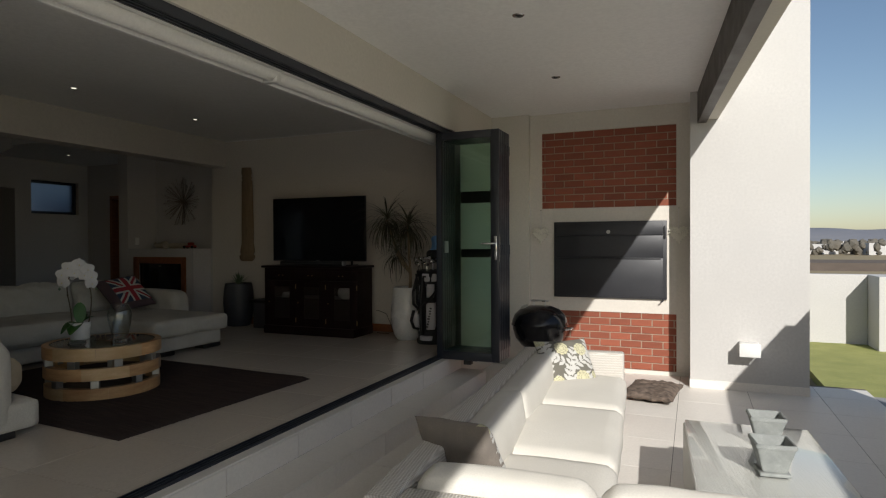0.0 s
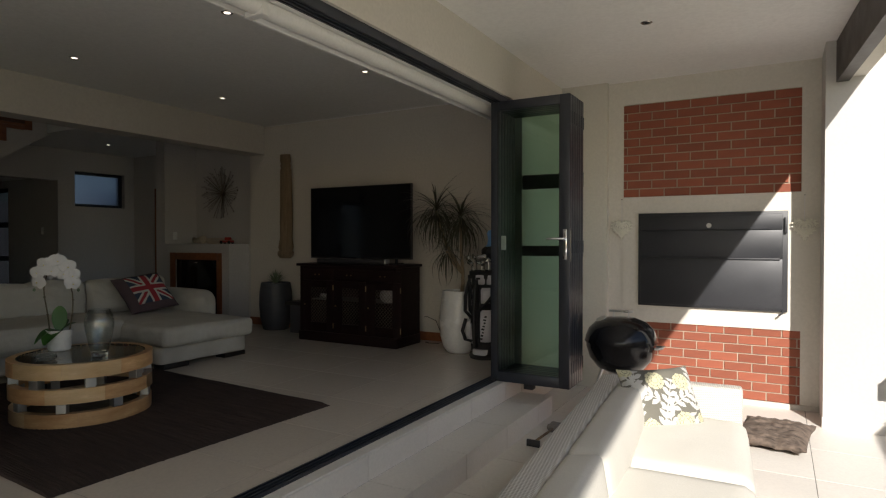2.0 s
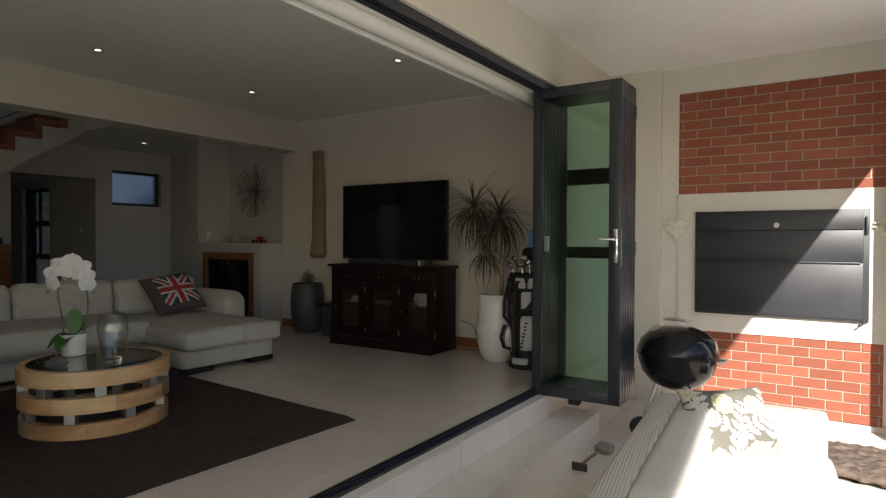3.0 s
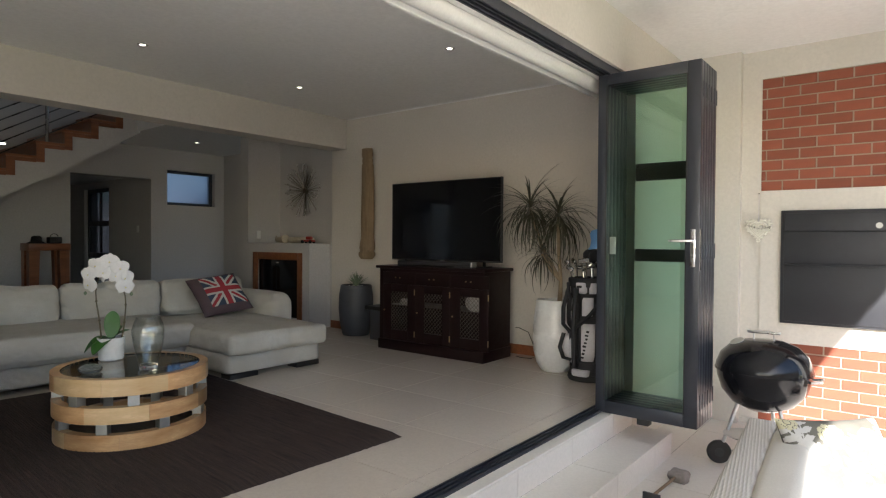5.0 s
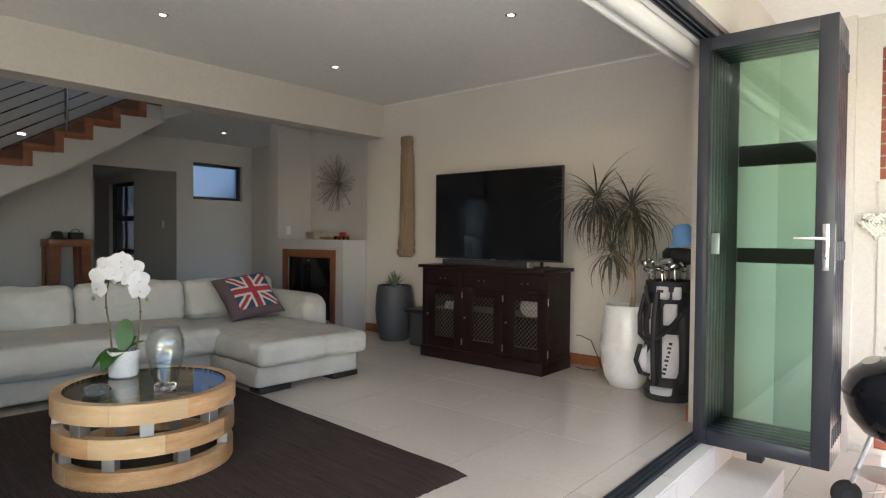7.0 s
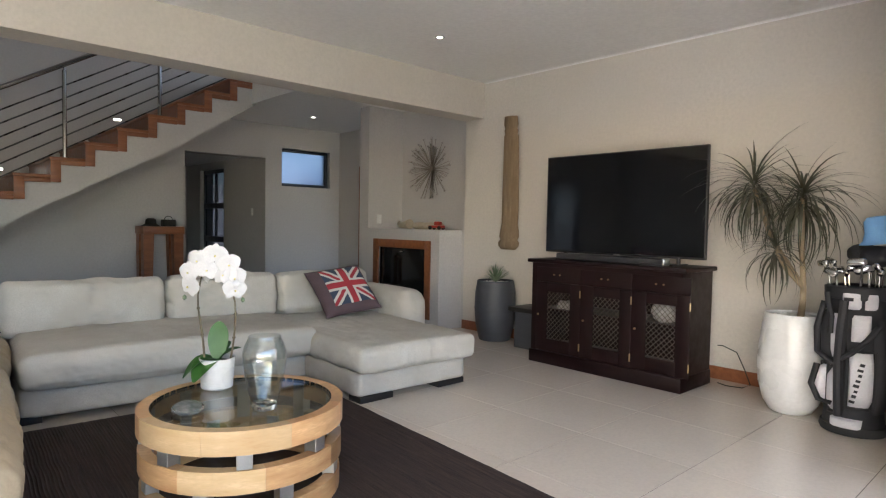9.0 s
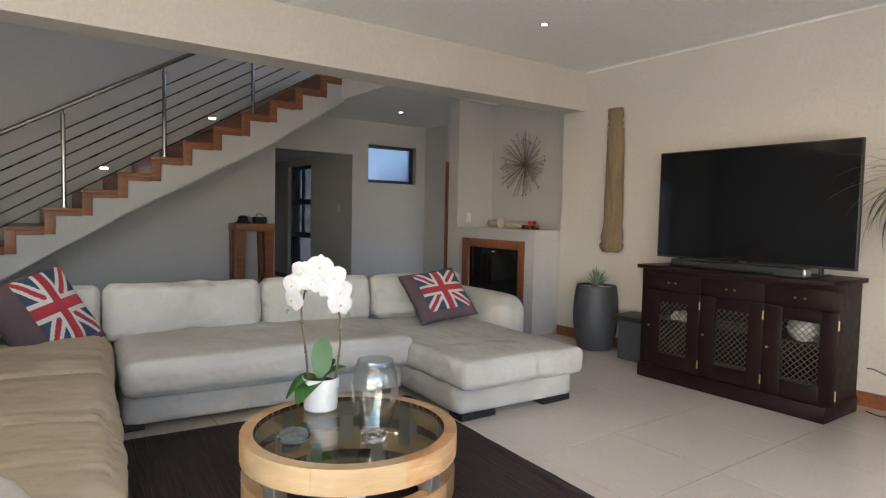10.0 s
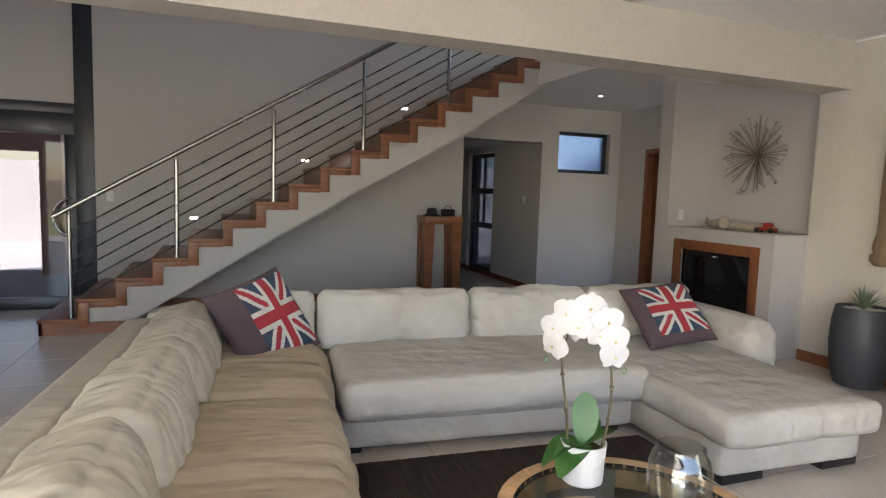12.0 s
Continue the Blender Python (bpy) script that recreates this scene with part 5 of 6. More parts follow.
BONE = surface("bleached_bone", (0.45, 0.38, 0.27), (0.60, 0.52, 0.40), 12, 0.7, bumps=(40, 0.6, 0.006))
hornb = tube(B(), [(-0.26, 0.05, 0.10), (-0.24, 0.03, 0.06), (-0.17, 0.0, 0.045), (-0.06, -0.01, 0.05), (0.04, -0.02, 0.06)], 0.008, 12, 0.062)
solid("carved_horn", hornb, BONE, "curved pale cow horn on the mantel ledge", "ornament", at=pose(-8.38, 8.66, 1.452), smooth=60)
bm = soft_box(B(), (0.46, 0.09, 0.07), 0.03, (0, 0.01, 0.01), (26, 8, 8), 0.02, 9)
solid("driftwood_piece", bm, BONE, "bleached piece of driftwood lying on the mantel ledge", "driftwood", at=pose(-8.02, 8.66, 1.492, 0, 0, 6), smooth=70)
TOY_RED = surface("toy_red_paint", (0.34, 0.03, 0.02), (0.42, 0.05, 0.03), 10, 0.35)
car = thing("toy_car", pose(-7.80, 8.60, 1.452, 0, 0, 12), "small red vintage toy car on the mantel ledge", "toy car")
bm = box(B(), -0.10, -0.035, 0.02, 0.10, 0.035, 0.05, 0.01)
part("body", bm, TOY_RED, car)
part("cab", box(B(), -0.02, -0.032, 0.05, 0.06, 0.032, 0.095, 0.012), TOY_RED, car)
for x in (-0.065, 0.065):
    for y in (-0.04, 0.04):
        part("wheel", cyl(B(), (x, y - 0.008, 0.022), (x, y + 0.008, 0.022), 0.022, segs=16), RUBBER, car)

# ---------------------------------------------------------------- pedestal console with hat and box
ped = thing("pedestal_table", pose(-10.97, 6.53, F), "tall narrow reddish hardwood pedestal with tapered slab legs", "console table")
part("top", box(B(), -0.17, -0.26, 1.0, 0.17, 0.26, 1.10, 0.008), TEAK, ped)
for s in (-1, 1):
    for x in (-0.10, 0.10):
        part("leg", prism(B(), [(s * 0.25, 1.0), (s * 0.25 * 0.98, 0.0), (s * 0.15, 0.0), (s * 0.12, 1.0)], "x", x - 0.055, x + 0.055), TEAK, ped, smooth=0)
STRAW = surface("dark_felt", (0.02, 0.018, 0.016), (0.04, 0.035, 0.03), 20, 0.9)
solid("felt_hat", lathe(B(), [(0.12, 0.0), (0.10, 0.012), (0.07, 0.03), (0.06, 0.09), (0.035, 0.105), (0, 0.10)], 20), STRAW, "dark felt hat lying on the pedestal", "hat", at=pose(-10.92, 6.40, F + 1.10))
bx = thing("trinket_box", pose(-10.92, 6.62, F + 1.10), "small dark trinket case with a bail handle", "box")
part("case", box(B(), -0.06, -0.08, 0, 0.06, 0.08, 0.09, 0.01), STRAW, bx)
part("handle", tube(B(), [(0, 0.05 * math.cos(a), 0.09 + 0.045 * math.sin(a)) for a in [math.pi * k / 8 for k in range(9)]], 0.005, 6), STRAW, bx)

# ---------------------------------------------------------------- switches, downlights
def switch(at, label="white wall light switch plate"):
    s = thing("light_switch", at, label, "light switch", "wall switches")
    part("plate", box(B(), -0.036, -0.008, -0.058, 0.036, 0, 0.058, 0.003), WHITE_PLASTIC, s)
    part("rocker", box(B(), -0.012, -0.012, -0.022, 0.012, -0.008, 0.022, 0.002), WHITE_PLASTIC, s)


switch(pose(-8.885, 8.57, 1.57, 0, 0, 90))
switch(pose(-11.72, 8.16, 1.66))
switch(pose(WALL_FAR, 2.70, 1.575, 0, 0, 90))


def downlight(x, y, z, lit=True):
    d = thing("downlight", pose(x, y, z), "small round recessed ceiling downlight", "downlight", "recessed downlights")
    part("ring", lathe(B(), [(0.024, -0.002), (0.034, -0.005), (0.042, 0.0), (0.038, 0.002)], 28), STEEL, d)
    part("bulb", cyl(B(), (0, 0, -0.0015), (0, 0, 0.001), 0.023, segs=24), LAMP_GLOW if lit else RUBBER, d)


for x, y in ((-6.30, 5.67), (-6.37, 7.31), (-4.36, 7.24), (-4.32, 5.60), (-4.34, 3.9), (-6.32, 3.9)):
    downlight(x, y, CEIL)
downlight(-10.16, 8.34, 3.0)
for x, y in ((-1.73, 5.58), (-1.82, 7.22), (-1.70, 3.7)):
    downlight(x, y, CEIL, False)

# ================================================================ patio things
def woven(name, a, b, scale, relief=0.7):
    m, nt, p = material(name)
    co = nt.nodes.new("ShaderNodeTexCoord")
    sep = nt.nodes.new("ShaderNodeSeparateXYZ")
    nt.links.new(co.outputs["Object"], sep.inputs[0])

    def math_node(op, u, v=None):
        n = nt.nodes.new("ShaderNodeMath")
        n.operation = op
        for k, w in enumerate((u, v)):
            if isinstance(w, (int, float)):
                n.inputs[k].default_value = w
            elif w is not None:
                nt.links.new(w, n.inputs[k])
        return n.outputs[0]
    across = math_node("ADD", sep.outputs[0], sep.outputs[1])
    up = math_node("ADD", sep.outputs[2], math_node("MULTIPLY", math_node("SUBTRACT", sep.outputs[0], sep.outputs[1]), 0.5))
    w = math_node("MULTIPLY", math_node("SINE", math_node("MULTIPLY", across, scale)), math_node("SINE", math_node("MULTIPLY", up, scale * 1.7)))
    h = ramp(nt, w, -0.6, 0.6)
    nt.links.new(mix_rgb(nt, h, a, b), p.inputs["Base Color"])
    p.inputs["Roughness"].default_value = 0.6
    bump(nt, p, h, relief, 0.006)
    return m


RATTAN = woven("white_rattan", (0.50, 0.46, 0.40), (0.76, 0.73, 0.67), 260.0, 0.65)
CANVAS = surface("cream_canvas", (0.66, 0.63, 0.56), (0.73, 0.70, 0.63), 3, 0.9, bumps=(180, 0.12, 0.002), grain=150)
TAUPE = surface("taupe_cloth", (0.19, 0.165, 0.14), (0.26, 0.225, 0.19), 10, 0.95, bumps=(250, 0.3, 0.003))
ENAMEL = surface("black_enamel", (0.010, 0.010, 0.012), (0.016, 0.016, 0.018), 6, 0.14, bumps=None, spec=0.35)
BLACK_STEEL = surface("black_steel", (0.022, 0.023, 0.027), (0.034, 0.035, 0.04), 3, 0.45, bumps=(90, 0.08, 0.002))
ALU_BRIGHT = surface("dull_aluminium", (0.55, 0.55, 0.54), (0.66, 0.66, 0.65), 8, 0.35, 1.0)
CONCRETE_POT = surface("pale_stoneware", (0.20, 0.215, 0.205), (0.33, 0.345, 0.33), 14, 0.7, bumps=(60, 0.5, 0.004))

# The seat group stands slightly askew: local x along the arm, y along the long back.
SOFA_AT = pose(-2.01, 6.77, 0, 0, 0, 4.4)
ps = thing("patio_sofa", SOFA_AT, "L-shaped white rattan patio sofa with cream cushions", "patio sofa")


def ratt(name, x0, y0, z0, x1, y1, z1, bevel=0.02):
    return part(name, box(B(), x0, y0, z0, x1, y1, z1, bevel, 3), RATTAN, ps)


ratt("back_frame", 0.0, -3.29, 0.05, 0.13, 0.0, 0.60)
ratt("arm", 0.13, -0.13, 0.05, 0.85, 0.0, 0.60)
ratt("base", 0.13, -3.16, 0.05, 0.83, -0.13, 0.26)
ratt("back_frame", 0.13, -3.29, 0.05, 1.98, -3.16, 0.60)
ratt("base", 0.83, -3.16, 0.05, 1.98, -2.46, 0.26)
ratt("arm", 1.98, -3.29, 0.05, 2.11, -2.46, 0.60)
for x, y in ((0.06, -0.06), (0.78, -0.06), (0.06, -3.2), (2.05, -3.2), (2.05, -2.55), (0.78, -2.5)):
    part("foot", cyl(B(), (x, y, 0), (x, y, 0.052), 0.022, segs=12), ALU_BRIGHT, ps)


def pcush(name, c, size, r=0.05, puff=(0.01, 0.01, 0.03), rot=(0, 0, 0), seed=0.0, n=(16, 20, 6), mat=CANVAS):
    bm = soft_box(B(), size, r, puff, n, 0.006, 3.5, (1, 1, 1), seed)
    bm.transform(pose(*c, *rot))
    return part(name, bm, mat, ps, smooth=80)


for k, (a, b) in enumerate(((-0.14, -1.14), (-1.15, -2.15), (-2.16, -3.14))):
    pcush("seat_cushion", (0.50, (a + b) / 2, 0.335), (0.74, a - b, 0.15), seed=k)
for k, (a, b) in enumerate(((-0.15, -1.62), (-1.64, -2.60))):
    pcush("back_cushion", (0.225, (a + b) / 2, 0.485), (0.17, a - b + 0.02, 0.26), 0.035, (0.02, 0.002, 0.01), (0, -9, 0), 5 + k, (8, 20, 12))
for k, (a, b) in enumerate(((0.87, 1.42), (1.43, 1.97))):
    pcush("seat_cushion", ((a + b) / 2, -2.80, 0.335), (b - a, 0.72, 0.15), seed=9 + k)
for k, (a, b) in enumerate(((0.16, 0.83), (0.85, 1.40), (1.42, 1.97))):
    pcush("back_cushion", ((a + b) / 2, -3.06, 0.505), (b - a, 0.19, 0.28), 0.07, (0.01, 0.035, 0.02), (9, 0, 0), 15 + k, (20, 8, 12))

# ---------------------------------------------------------------- pillows on the patio sofa
OLIVE = surface("grey_olive_cloth", (0.13, 0.122, 0.10), (0.175, 0.165, 0.135), 12, 0.95, bumps=(250, 0.3, 0.003))
BLOSSOM = surface("cream_yellow_print", (0.52, 0.49, 0.31), (0.60, 0.57, 0.38), 12, 0.95, bumps=(250, 0.3, 0.003))
PRINT_WHITE = surface("white_print", (0.50, 0.49, 0.46), (0.58, 0.57, 0.53), 12, 0.95, bumps=(250, 0.3, 0.003))


def floral_slot(u, v):
    """Scalloped blossoms and paired leaves on an olive ground."""
    for cx, cy, r in ((-0.20, 0.58, 0.27), (0.52, 0.50, 0.25), (0.30, -0.52, 0.27), (-0.62, -0.58, 0.21), (0.85, -0.45, 0.17), (-0.85, 0.90, 0.18)):
        dx, dy = u - cx, v - cy
        d, a = math.hypot(dx, dy), math.atan2(dy, dx)
        edge = r * (0.86 + 0.14 * abs(math.sin(4.5 * a)))
        if d < edge:
            ring = (d / r * 3.2) % 1
            return 0 if (ring < 0.13 and d > 0.2 * r) or (abs(math.sin(4.5 * a)) < 0.12 and d > 0.35 * r) else 1
    for sx, sy, ang, ln in ((-0.92, -0.35, 78, 1.3), (-0.48, -0.95, 64, 1.7), (0.0, -0.15, 28, 1.2), (0.0, -1.0, 98, 0.9), (0.72, -0.25, 78, 1.2), (-0.55, 0.2, 125, 0.8), (0.62, -1.0, 96, 0.7), (-0.95, -0.98, 50, 0.7), (-0.2, 0.05, 150, 0.8)):
        t0 = radians(ang)
        cx, cy = u - sx, v - sy
        along, off = cx * math.cos(t0) + cy * math.sin(t0), -cx * math.sin(t0) + cy * math.cos(t0)
        if 0 < along < ln:
            if abs(off) < 0.013:
                return 2
            k = math.floor(along / 0.2)
            for s in (-1, 1):
                px, py = along - k * 0.2 - 0.02, off * s
                q = radians(42)
                lx, ly = px * math.cos(q) + py * math.sin(q), -px * math.sin(q) + py * math.cos(q)
                if 0 < lx < 0.3 and abs(ly) < 0.058 * math.sin(math.pi * lx / 0.3) ** 0.7:
                    return 2
    return 0


solid("throw_pillow", pillow_mesh(B(), 0.48, 0.48, 0.15, 120, 2.0, floral_slot), [OLIVE, BLOSSOM, PRINT_WHITE], "olive pillow with cream blossoms and white leaves on the patio sofa", "pillow", at=pose(-1.570, 6.45, 0.512, -33, 0, 42), smooth=60)
solid("throw_pillow", pillow_mesh(B(), 0.43, 0.42, 0.15, 80, 4.0, floral_slot), [TAUPE, BLOSSOM, PRINT_WHITE], "taupe-backed pillow with blossom front, leaning on the patio sofa back", "pillow", at=pose(-1.61, 4.19, 0.53, -28, 4, 163), smooth=60)

# ---------------------------------------------------------------- rattan coffee table with pots
pt = thing("patio_table", pose(-0.30, 4.97, 0, 0, 0, 3.5), "low white rattan patio table with a glass top", "patio table")
part("body", box(B(), -0.345, -0.66, 0.04, 0.345, 0.66, 0.405, 0.02, 3), woven("table_rattan", (0.66, 0.65, 0.61), (0.80, 0.79, 0.75), 200.0, 0.25), pt)
part("glass_top", box(B(), -0.335, -0.65, 0.409, 0.335, 0.65, 0.416, 0.003), thin_glass("table_glass", (0.96, 0.97, 0.965), 0.06), pt).visible_shadow = False
for x in (-0.3, 0.3):
    for y in (-0.6, 0.6):
        part("foot", cyl(B(), (x, y, 0), (x, y, 0.045), 0.02, segs=12), ALU_BRIGHT, pt)


def square_pot(at):
    p = thing("flower_pot", at, "empty square stoneware pot with saucer on the patio table", "flower pot", "pots on the patio table")
    bm = B()
    prof = ((0.052, 0.018), (0.082, 0.135), (0.088, 0.137), (0.088, 0.158), (0.078, 0.158), (0.070, 0.12), (0.046, 0.03))
    rings = [[bm.verts.new((sx * r, sy * r, z)) for sx, sy in ((-1, -1), (1, -1), (1, 1), (-1, 1))] for r, z in prof]
    for a, b in zip(rings, rings[1:]):
        for k in range(4):
            bm.faces.new((a[k], a[(k + 1) % 4], b[(k + 1) % 4], b[k]))
    bm.faces.new(rings[0][::-1])
    bm.faces.new(rings[-1])
    bmesh.ops.recalc_face_normals(bm, faces=bm.faces)
    bmesh.ops.bevel(bm, geom=list(bm.edges), offset=0.003, segments=2, affect="EDGES")
    part("pot", bm, CONCRETE_POT, p)
    part("saucer", box(B(), -0.068, -0.068, 0, 0.068, 0.068, 0.018, 0.005), CONCRETE_POT, p)


square_pot(pose(-0.275, 4.83, 0.416, 0, 0, 8))
square_pot(pose(-0.255, 5.30, 0.416, 0, 0, 4))

# ---------------------------------------------------------------- built-in braai
oven = thing("built_in_braai", pose(-1.54, 8.818, 0.865), "black steel built-in braai with closed door panels", "braai")
part("frame", box(B(), -0.64, -0.035, 0, 0.64, 0.0, 0.90, 0.006), BLACK_STEEL, oven)
part("top_flap", box(B(), -0.615, -0.05, 0.735, 0.60, -0.035, 0.875, 0.006), BLACK_STEEL, oven)
part("upper_door", box(B(), -0.615, -0.047, 0.475, 0.60, -0.035, 0.73, 0.005), BLACK_STEEL, oven)
part("lower_door", box(B(), -0.615, -0.045, 0.02, 0.60, -0.035, 0.468, 0.005), BLACK_STEEL, oven)
part("badge", cyl(B(), (0.0, -0.056, 0.775), (0.0, -0.05, 0.775), 0.022, segs=20), GALV, oven, "oval metal badge")
part("ledge", box(B(), -0.60, -0.060, 0.462, 0.58, -0.045, 0.475, 0.003), BLACK_STEEL, oven)
part("side_latch", box(B(), 0.612, -0.06, 0.70, 0.632, -0.035, 0.84, 0.004), BLACK_STEEL, oven)
part("bottom_latch", tube(B(), [(0.60, -0.045, 0.01), (0.60, -0.06, -0.01), (0.575, -0.062, -0.03)], 0.008, 8), BLACK_STEEL, oven)

# ---------------------------------------------------------------- kettle grill
kg = thing("kettle_grill", pose(-2.12, 7.79, 0), "black enamel kettle grill on a wheeled aluminium stand", "kettle grill")
part("bowl", lathe(B(), [(0, 0.385), (0.10, 0.395), (0.19, 0.44), (0.255, 0.52), (0.283, 0.61), (0.287, 0.66), (0.28, 0.66), (0.25, 0.56), (0, 0.43)], 48), ENAMEL, kg)
lid = part("lid", lathe(B(), [(0.292, 0.655), (0.294, 0.668), (0.288, 0.70), (0.262, 0.765), (0.205, 0.82), (0.12, 0.853), (0, 0.862)], 48), ENAMEL, kg)
part("lid_rim", lathe(B(), [(0.288, 0.652), (0.297, 0.655), (0.297, 0.664), (0.288, 0.667)], 48), ENAMEL, lid)
for x in (-0.06, 0.06):
    part("handle_stay", tube(B(), [(x, 0, 0.855), (x, 0, 0.905)], 0.005, 8), ALU_BRIGHT, lid)
part("lid_handle", box(B(), -0.10, -0.018, 0.90, 0.10, 0.018, 0.918, 0.008, 3), ALU_BRIGHT, lid)
part("vent", cyl(B(), (-0.15, -0.05, 0.832), (-0.155, -0.055, 0.845), 0.045, segs=20), ALU_BRIGHT, lid)
part("side_handle", tube(B(), [(0.28, -0.06, 0.62), (0.335, -0.05, 0.63), (0.335, 0.05, 0.63), (0.28, 0.06, 0.62)], 0.009, 8), ALU_BRIGHT, kg)
for a in (200, 320, 80):
    c, s = math.cos(radians(a)), math.sin(radians(a))
    part("leg", cyl(B(), (0.15 * c, 0.15 * s, 0.43), (0.26 * c, 0.26 * s, 0.07 if a == 320 else 0.085), 0.0125, segs=12), ALU_BRIGHT, kg)
for a in (200, 80):
    c, s = math.cos(radians(a)), math.sin(radians(a))
    wh = part("wheel", lathe(B(), [(0.03, -0.018), (0.070, -0.018), (0.078, -0.010), (0.078, 0.010), (0.070, 0.018), (0.03, 0.018)], 28), RUBBER, kg)
    wh.matrix_local = pose(0.265 * c, 0.265 * s, 0.079, 90, 0, 28)
    part("hubcap", cyl(B(), (0, 0, -0.02), (0, 0, 0.02), 0.031, segs=20), BLACK_STEEL, wh)
part("leg_cap", cyl(B(), (0.26 * math.cos(radians(320)), 0.26 * math.sin(radians(320)), 0.0), (0.26 * math.cos(radians(320)), 0.26 * math.sin(radians(320)), 0.075), 0.016, segs=12), RUBBER, kg)
part("axle", cyl(B(), (0.26 * math.cos(radians(200)), 0.26 * math.sin(radians(200)), 0.079), (0.26 * math.cos(radians(80)), 0.26 * math.sin(radians(80)), 0.079), 0.006, segs=8), GALV, kg)
bm = B()
for k in range(7):
    a = -0.12 + 0.04 * k
    cyl(bm, (a, -0.17, 0.12), (a, 0.17, 0.12), 0.003, segs=6)
part("lower_rack", bm, GALV, kg, smooth=0)
part("ash_pan", lathe(B(), [(0, 0.222), (0.12, 0.224), (0.145, 0.235), (0.147, 0.238), (0.12, 0.23), (0, 0.228)], 36, (-0.07, -0.12, 0)), ALU_BRIGHT, kg, "shallow aluminium ash pan")

# ---------------------------------------------------------------- wicker hearts, pier box, floor cushion, ash scraper
WICKER = surface("cream_wicker", (0.72, 0.69, 0.58), (0.86, 0.83, 0.73), 40, 0.8, bumps=(220, 0.5, 0.003))


def heart(at):
    h = thing("wicker_heart", at, "cream wicker heart hanging on a string", "wall ornament", "hearts beside the braai")
    for s, r in ((1.0, 0.010), (0.74, 0.008), (0.52, 0.008), (0.24, 0.009)):
        pts = []
        for k in range(33):
            a = 2 * math.pi * k / 32
            pts.append((s * 0.0052 * 16 * math.sin(a) ** 3, -0.02 - 0.006 * (1 - s), s * 0.0055 * (13 * math.cos(a) - 5 * math.cos(2 * a) - 2 * math.cos(3 * a) - math.cos(4 * a))))
        part("band", tube(B(), pts, r, 7), WICKER, h)
    for k in range(24):
        a = 2 * math.pi * (k + 0.5) / 24
        x, z = 0.0056 * 16 * math.sin(a) ** 3, 0.0059 * (13 * math.cos(a) - 5 * math.cos(2 * a) - 2 * math.cos(3 * a) - math.cos(4 * a))
        part("scallop", lathe(B(), [(0, -0.007), (0.011, -0.004), (0.013, 0.002), (0.008, 0.007), (0, 0.008)], 8, (x * 1.08, -0.02, z * 1.08)), WICKER, h)
    part("string", cyl(B(), (0, -0.008, 0.04), (0, -0.004, 0.29), 0.0022, segs=6), FABRIC_WHITE, h)
    part("nail", cyl(B(), (0, -0.012, 0.29), (0, 0.004, 0.29), 0.005, segs=8), STEEL, h)


heart(pose(-2.345, PY - 0.015, 1.62))
heart(pose(-0.775, PY - 0.015, 1.61))

pb = thing("junction_box", pose(-0.11, 8.35, 0.448), "white weatherproof socket box on the pier", "socket box")
part("housing", box(B(), -0.09, -0.185, -0.062, 0.09, 0.0, 0.062, 0.008), WHITE_PLASTIC, pb)
part("lid", box(B(), -0.095, -0.20, -0.066, 0.095, -0.185, 0.066, 0.005), WHITE_PLASTIC, pb)

CAMO = surface("brown_print_cloth", (0.020, 0.014, 0.011), (0.24, 0.18, 0.14), 16, 0.9, bumps=(30, 0.6, 0.008), grain=30, stretch=(1, 1, 2.5))
bm = pillow_mesh(B(), 0.48, 0.60, 0.11, 60, 6.0)
for v in bm.verts:
    v.co.y += 0.016 * noise.noise(v.co * 11) + 0.008 * noise.noise(v.co * 26)
solid("floor_cushion", bm, CAMO, "rumpled brown printed cushion lying on the patio floor", "floor cushion", at=pose(-0.99, 7.76, 0.07, -88, 0, -8), smooth=70)

sc = thing("ash_scraper", pose(-2.52, 7.02, 0.0), "small ash scraper with wooden handle on the patio floor", "ash tool")
part("shaft", cyl(B(), (0.0, -0.22, 0.03), (0.02, 0.16, 0.03), 0.009, segs=10), surface("tool_handle", (0.16, 0.10, 0.06), (0.22, 0.15, 0.09), 20, 0.7), sc)
part("blade", box(B(), -0.05, -0.235, 0.0, 0.05, -0.215, 0.05, 0.003), BLACK_STEEL, sc)
bm = soft_box(B(), (0.12, 0.12, 0.05), 0.02, (0, 0, 0.01), (12, 12, 6), 0.012, 18)
bm.transform(pose(0.03, 0.20, 0.026))
part("bristles", bm, surface("grey_bristle", (0.22, 0.19, 0.17), (0.36, 0.32, 0.29), 40, 0.95), sc)

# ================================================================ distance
# Distance haze is put into the hills' base colour as blue-grey.
HAZED_HILL = surface("hazed_hill", (0.16, 0.17, 0.20), (0.22, 0.22, 0.23), 0.01, 1.0, bumps=None, grain=0.05)
bm = B()
rows = []
for i in range(121):
    x = -900 + 2400 * i / 120
    h = 17 + 7 * noise.noise(Vector((x * 0.004, 0, 0))) + 3 * noise.noise(Vector((x * 0.02, 4, 0)))
    rows.append([bm.verts.new((x, y, z)) for y, z in ((880, -1), (950, h * 0.7), (1050, h), (1250, -1))])
for a, b in zip(rows, rows[1:]):
    for k in range(3):
        bm.faces.new((a[k], a[k + 1], b[k + 1], b[k]))
solid("hills", bm, HAZED_HILL, "low hills on the horizon, haze put into their blue-grey colour", "hills", kind="structure", smooth=60)
BUSH = surface("dull_bush", (0.085, 0.080, 0.065), (0.17, 0.15, 0.12), 1.2, 1.0, bumps=None, grain=6)
bm, rr = B(), random.Random(21)
